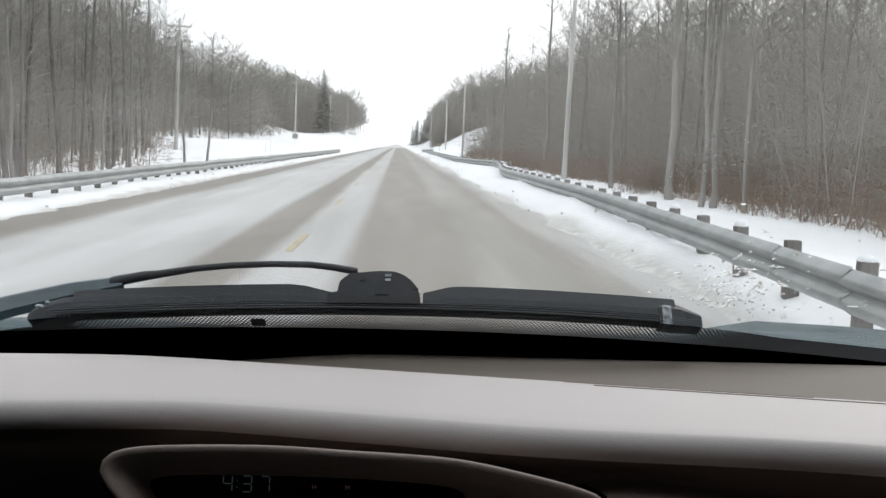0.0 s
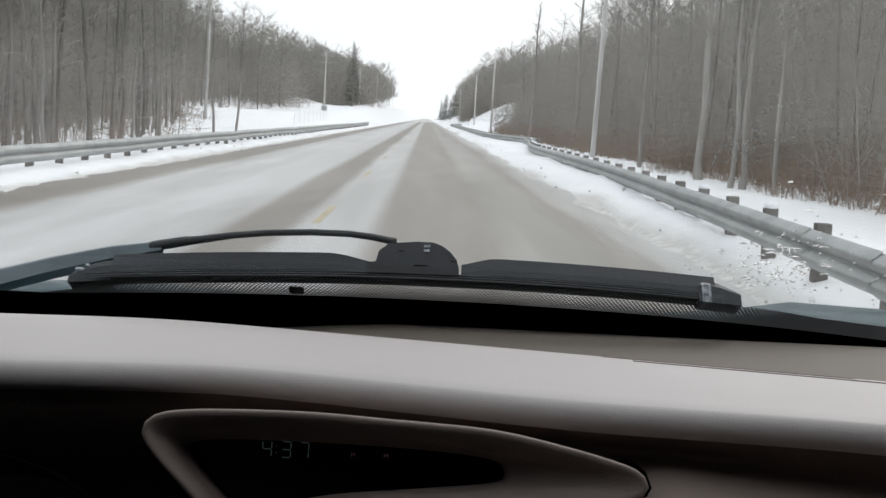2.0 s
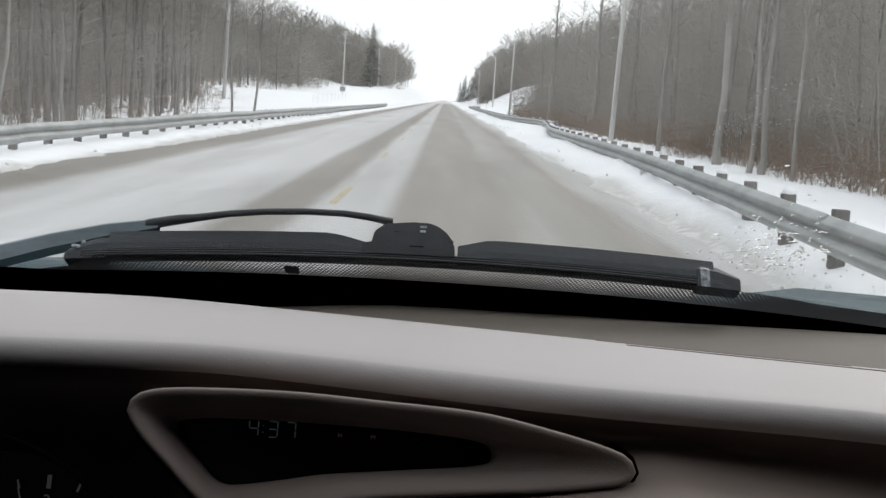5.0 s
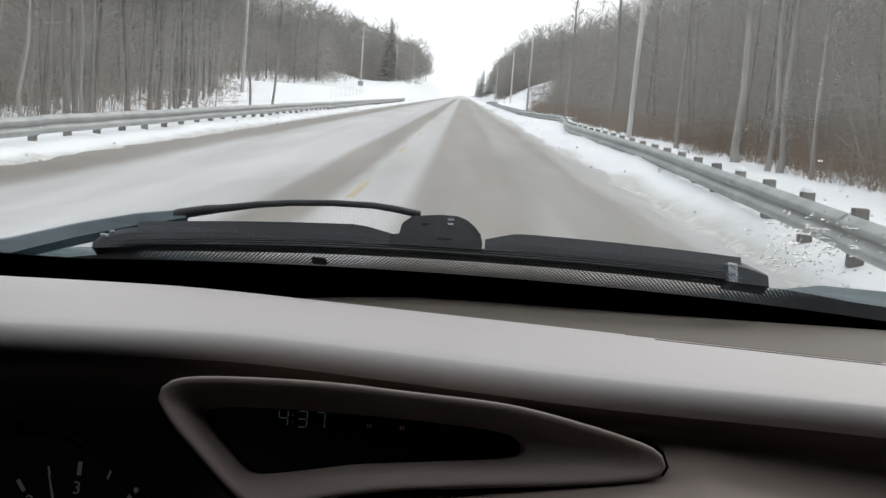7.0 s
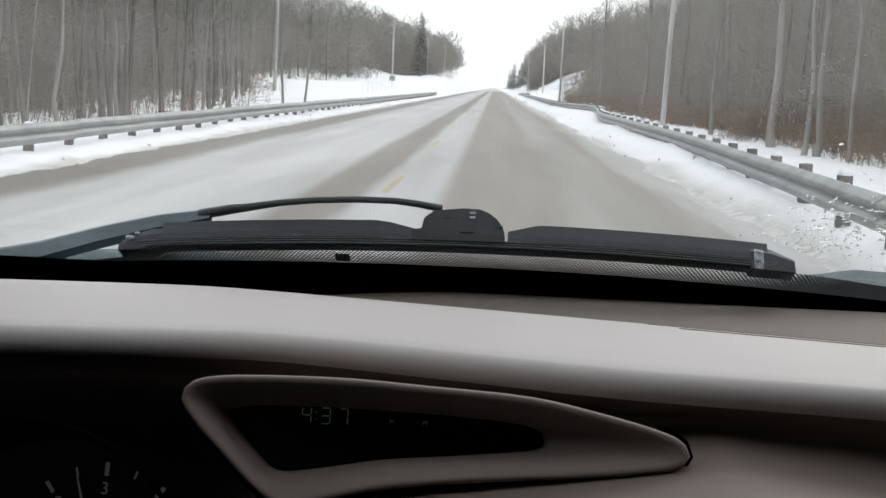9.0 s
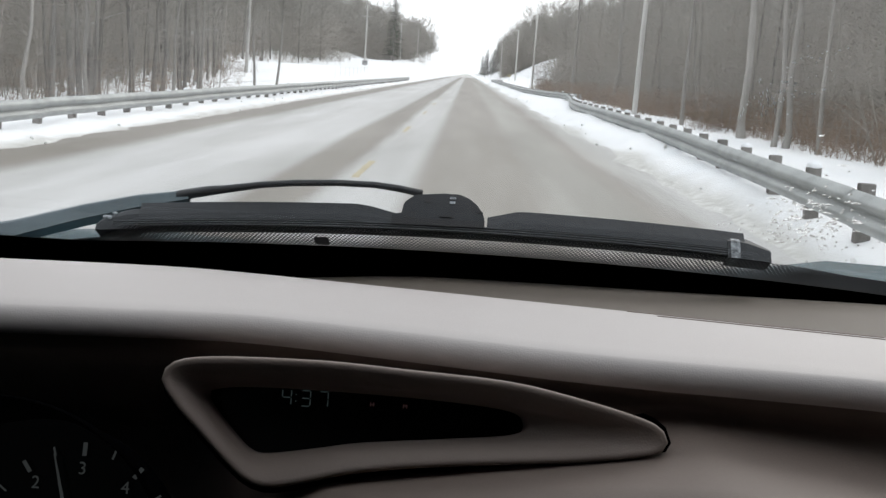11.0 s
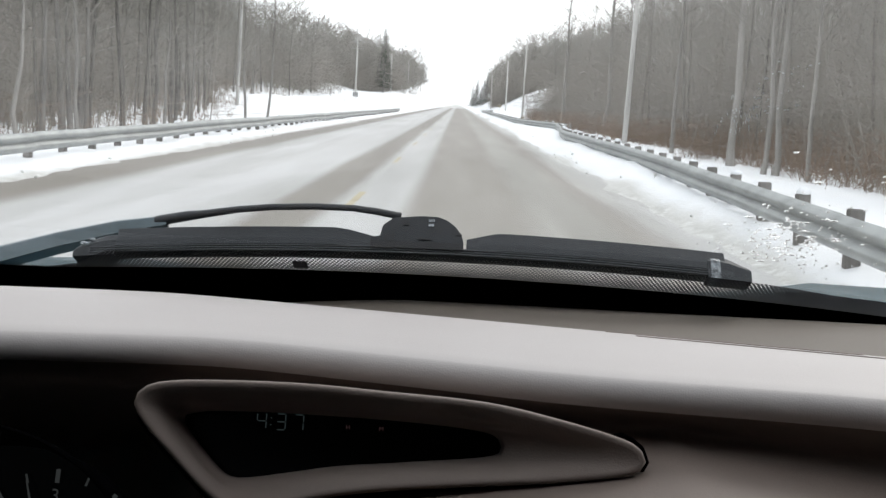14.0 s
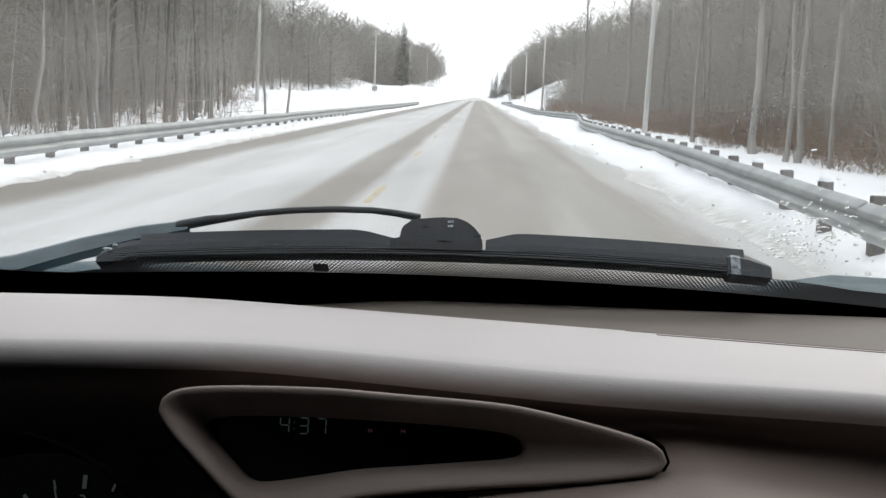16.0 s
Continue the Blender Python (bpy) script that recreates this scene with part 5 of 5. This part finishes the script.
def marker_post():
    x, y = 9.0, -99.5
    post = thing("marker_post", "thin wooden driveway marker post in deep snow", "marker post", at=(x, y, float(ground_height(x, y))))
    part("stake", tube([(0, 0, -0.4), (0.01, 0, 1.0), (0.03, 0, 2.3)], [0.04, 0.035, 0.02], 7), POLE, post)
    part("reflector", box(-0.03, 0.05, -0.045, -0.035, 1.1, 1.2), PORCELAIN, post)


def snow_heaps():
    rng = random.Random(3)
    for k in range(9):
        x, y, r = 8.5 + rng.uniform(-1, 4), -106 + 1.6 * k, rng.uniform(0.7, 1.4)
        bm = bmesh.new()
        bmesh.ops.create_icosphere(bm, subdivisions=4, radius=1.0)
        for v in bm.verts:
            n = noise.noise(v.co * 2.2 + Vector((k, 0, 0)))
            v.co = Vector((v.co.x * r * 1.5, v.co.y * r, max(v.co.z, -0.2) * r * 0.65)) * (1 + 0.25 * n)
        ob = part("snow_heap", bm, SNOWCAP, None, smooth=True)
        ob.location = (x, y, float(ground_height(x, y)))
        tagged(ob, "ploughed heap of white snow beside the driveway", "snow heap", "snow heaps at the driveway")


def wire_fence():
    fence = thing("wire_fence", "low wire mesh fence on thin posts in snow", "fence", at=(0, 0, 0))
    ys = [128 + 5.2 * k for k in range(9)]
    top = []
    for y in ys:
        x = -14.5
        z = float(ground_height(x, y))
        part("post", tube([(x, y, z - 0.3), (x, y, z + 1.15)], 0.014, 6), POLE, fence)
        top.append((x, y, z))
    for h in (0.15, 0.45, 0.75, 1.0, 1.2):
        part("wire", tube([(x, y, z + h) for x, y, z in top], 0.005, 4), POST, fence)


def road_sign(x, y, w, h, material, label):
    z = float(ground_height(x, y))
    sign = thing("road_sign", label, "sign", "small roadside signs", at=(x, y, z))
    part("post", tube([(0, 0, -0.3), (0, 0, 1.6)], 0.03, 6), STEEL, sign)
    board = part("board", box(-w / 2, w / 2, -0.04, -0.03, 1.6 - h, 1.65), material, sign)
    for k in range(2):
        part("text_bar", box(-w * 0.36, w * 0.36, -0.045, -0.041, 1.5 - h * 0.35 * k - 0.06, 1.5 - h * 0.35 * k), BLACK, board)


def fallen_branch(x, y, seed):
    rng = random.Random(seed)
    z = float(ground_height(x, y))
    limb = thing("fallen_branch", "pale broken branch hanging in the brush", "branch", "pale branches in the brush", at=(x, y, z + rng.uniform(2.2, 3.6)))
    pts = [(0, 0, 0), (0.8, 0.1, 0.35), (1.7, 0.2, 0.4), (2.6, 0.2, 0.8)]
    stem = part("stem", tube(pts, [0.05, 0.045, 0.03, 0.012], 6), POLE, limb)
    for k in range(4):
        a = Vector(pts[1 + k % 3])
        part("twig", tube([a, a + Vector((rng.uniform(0.4, 1.0), 0.1, rng.uniform(-0.6, 0.7)))], [0.025, 0.008], 5), POLE, stem)


mailbox_stand()
recycling_bin()
marker_post()
snow_heaps()
wire_fence()
road_sign(-16.5, 187, 0.9, 0.7, PORCELAIN, "small pale sign on a post in the snow")
road_sign(9.0, 250, 0.7, 0.5, YELLOW, "small yellow sign at the verge")
fallen_branch(-19.0, 53, 1)
fallen_branch(-19.5, 56, 2)
fallen_branch(-18.8, 74, 3)
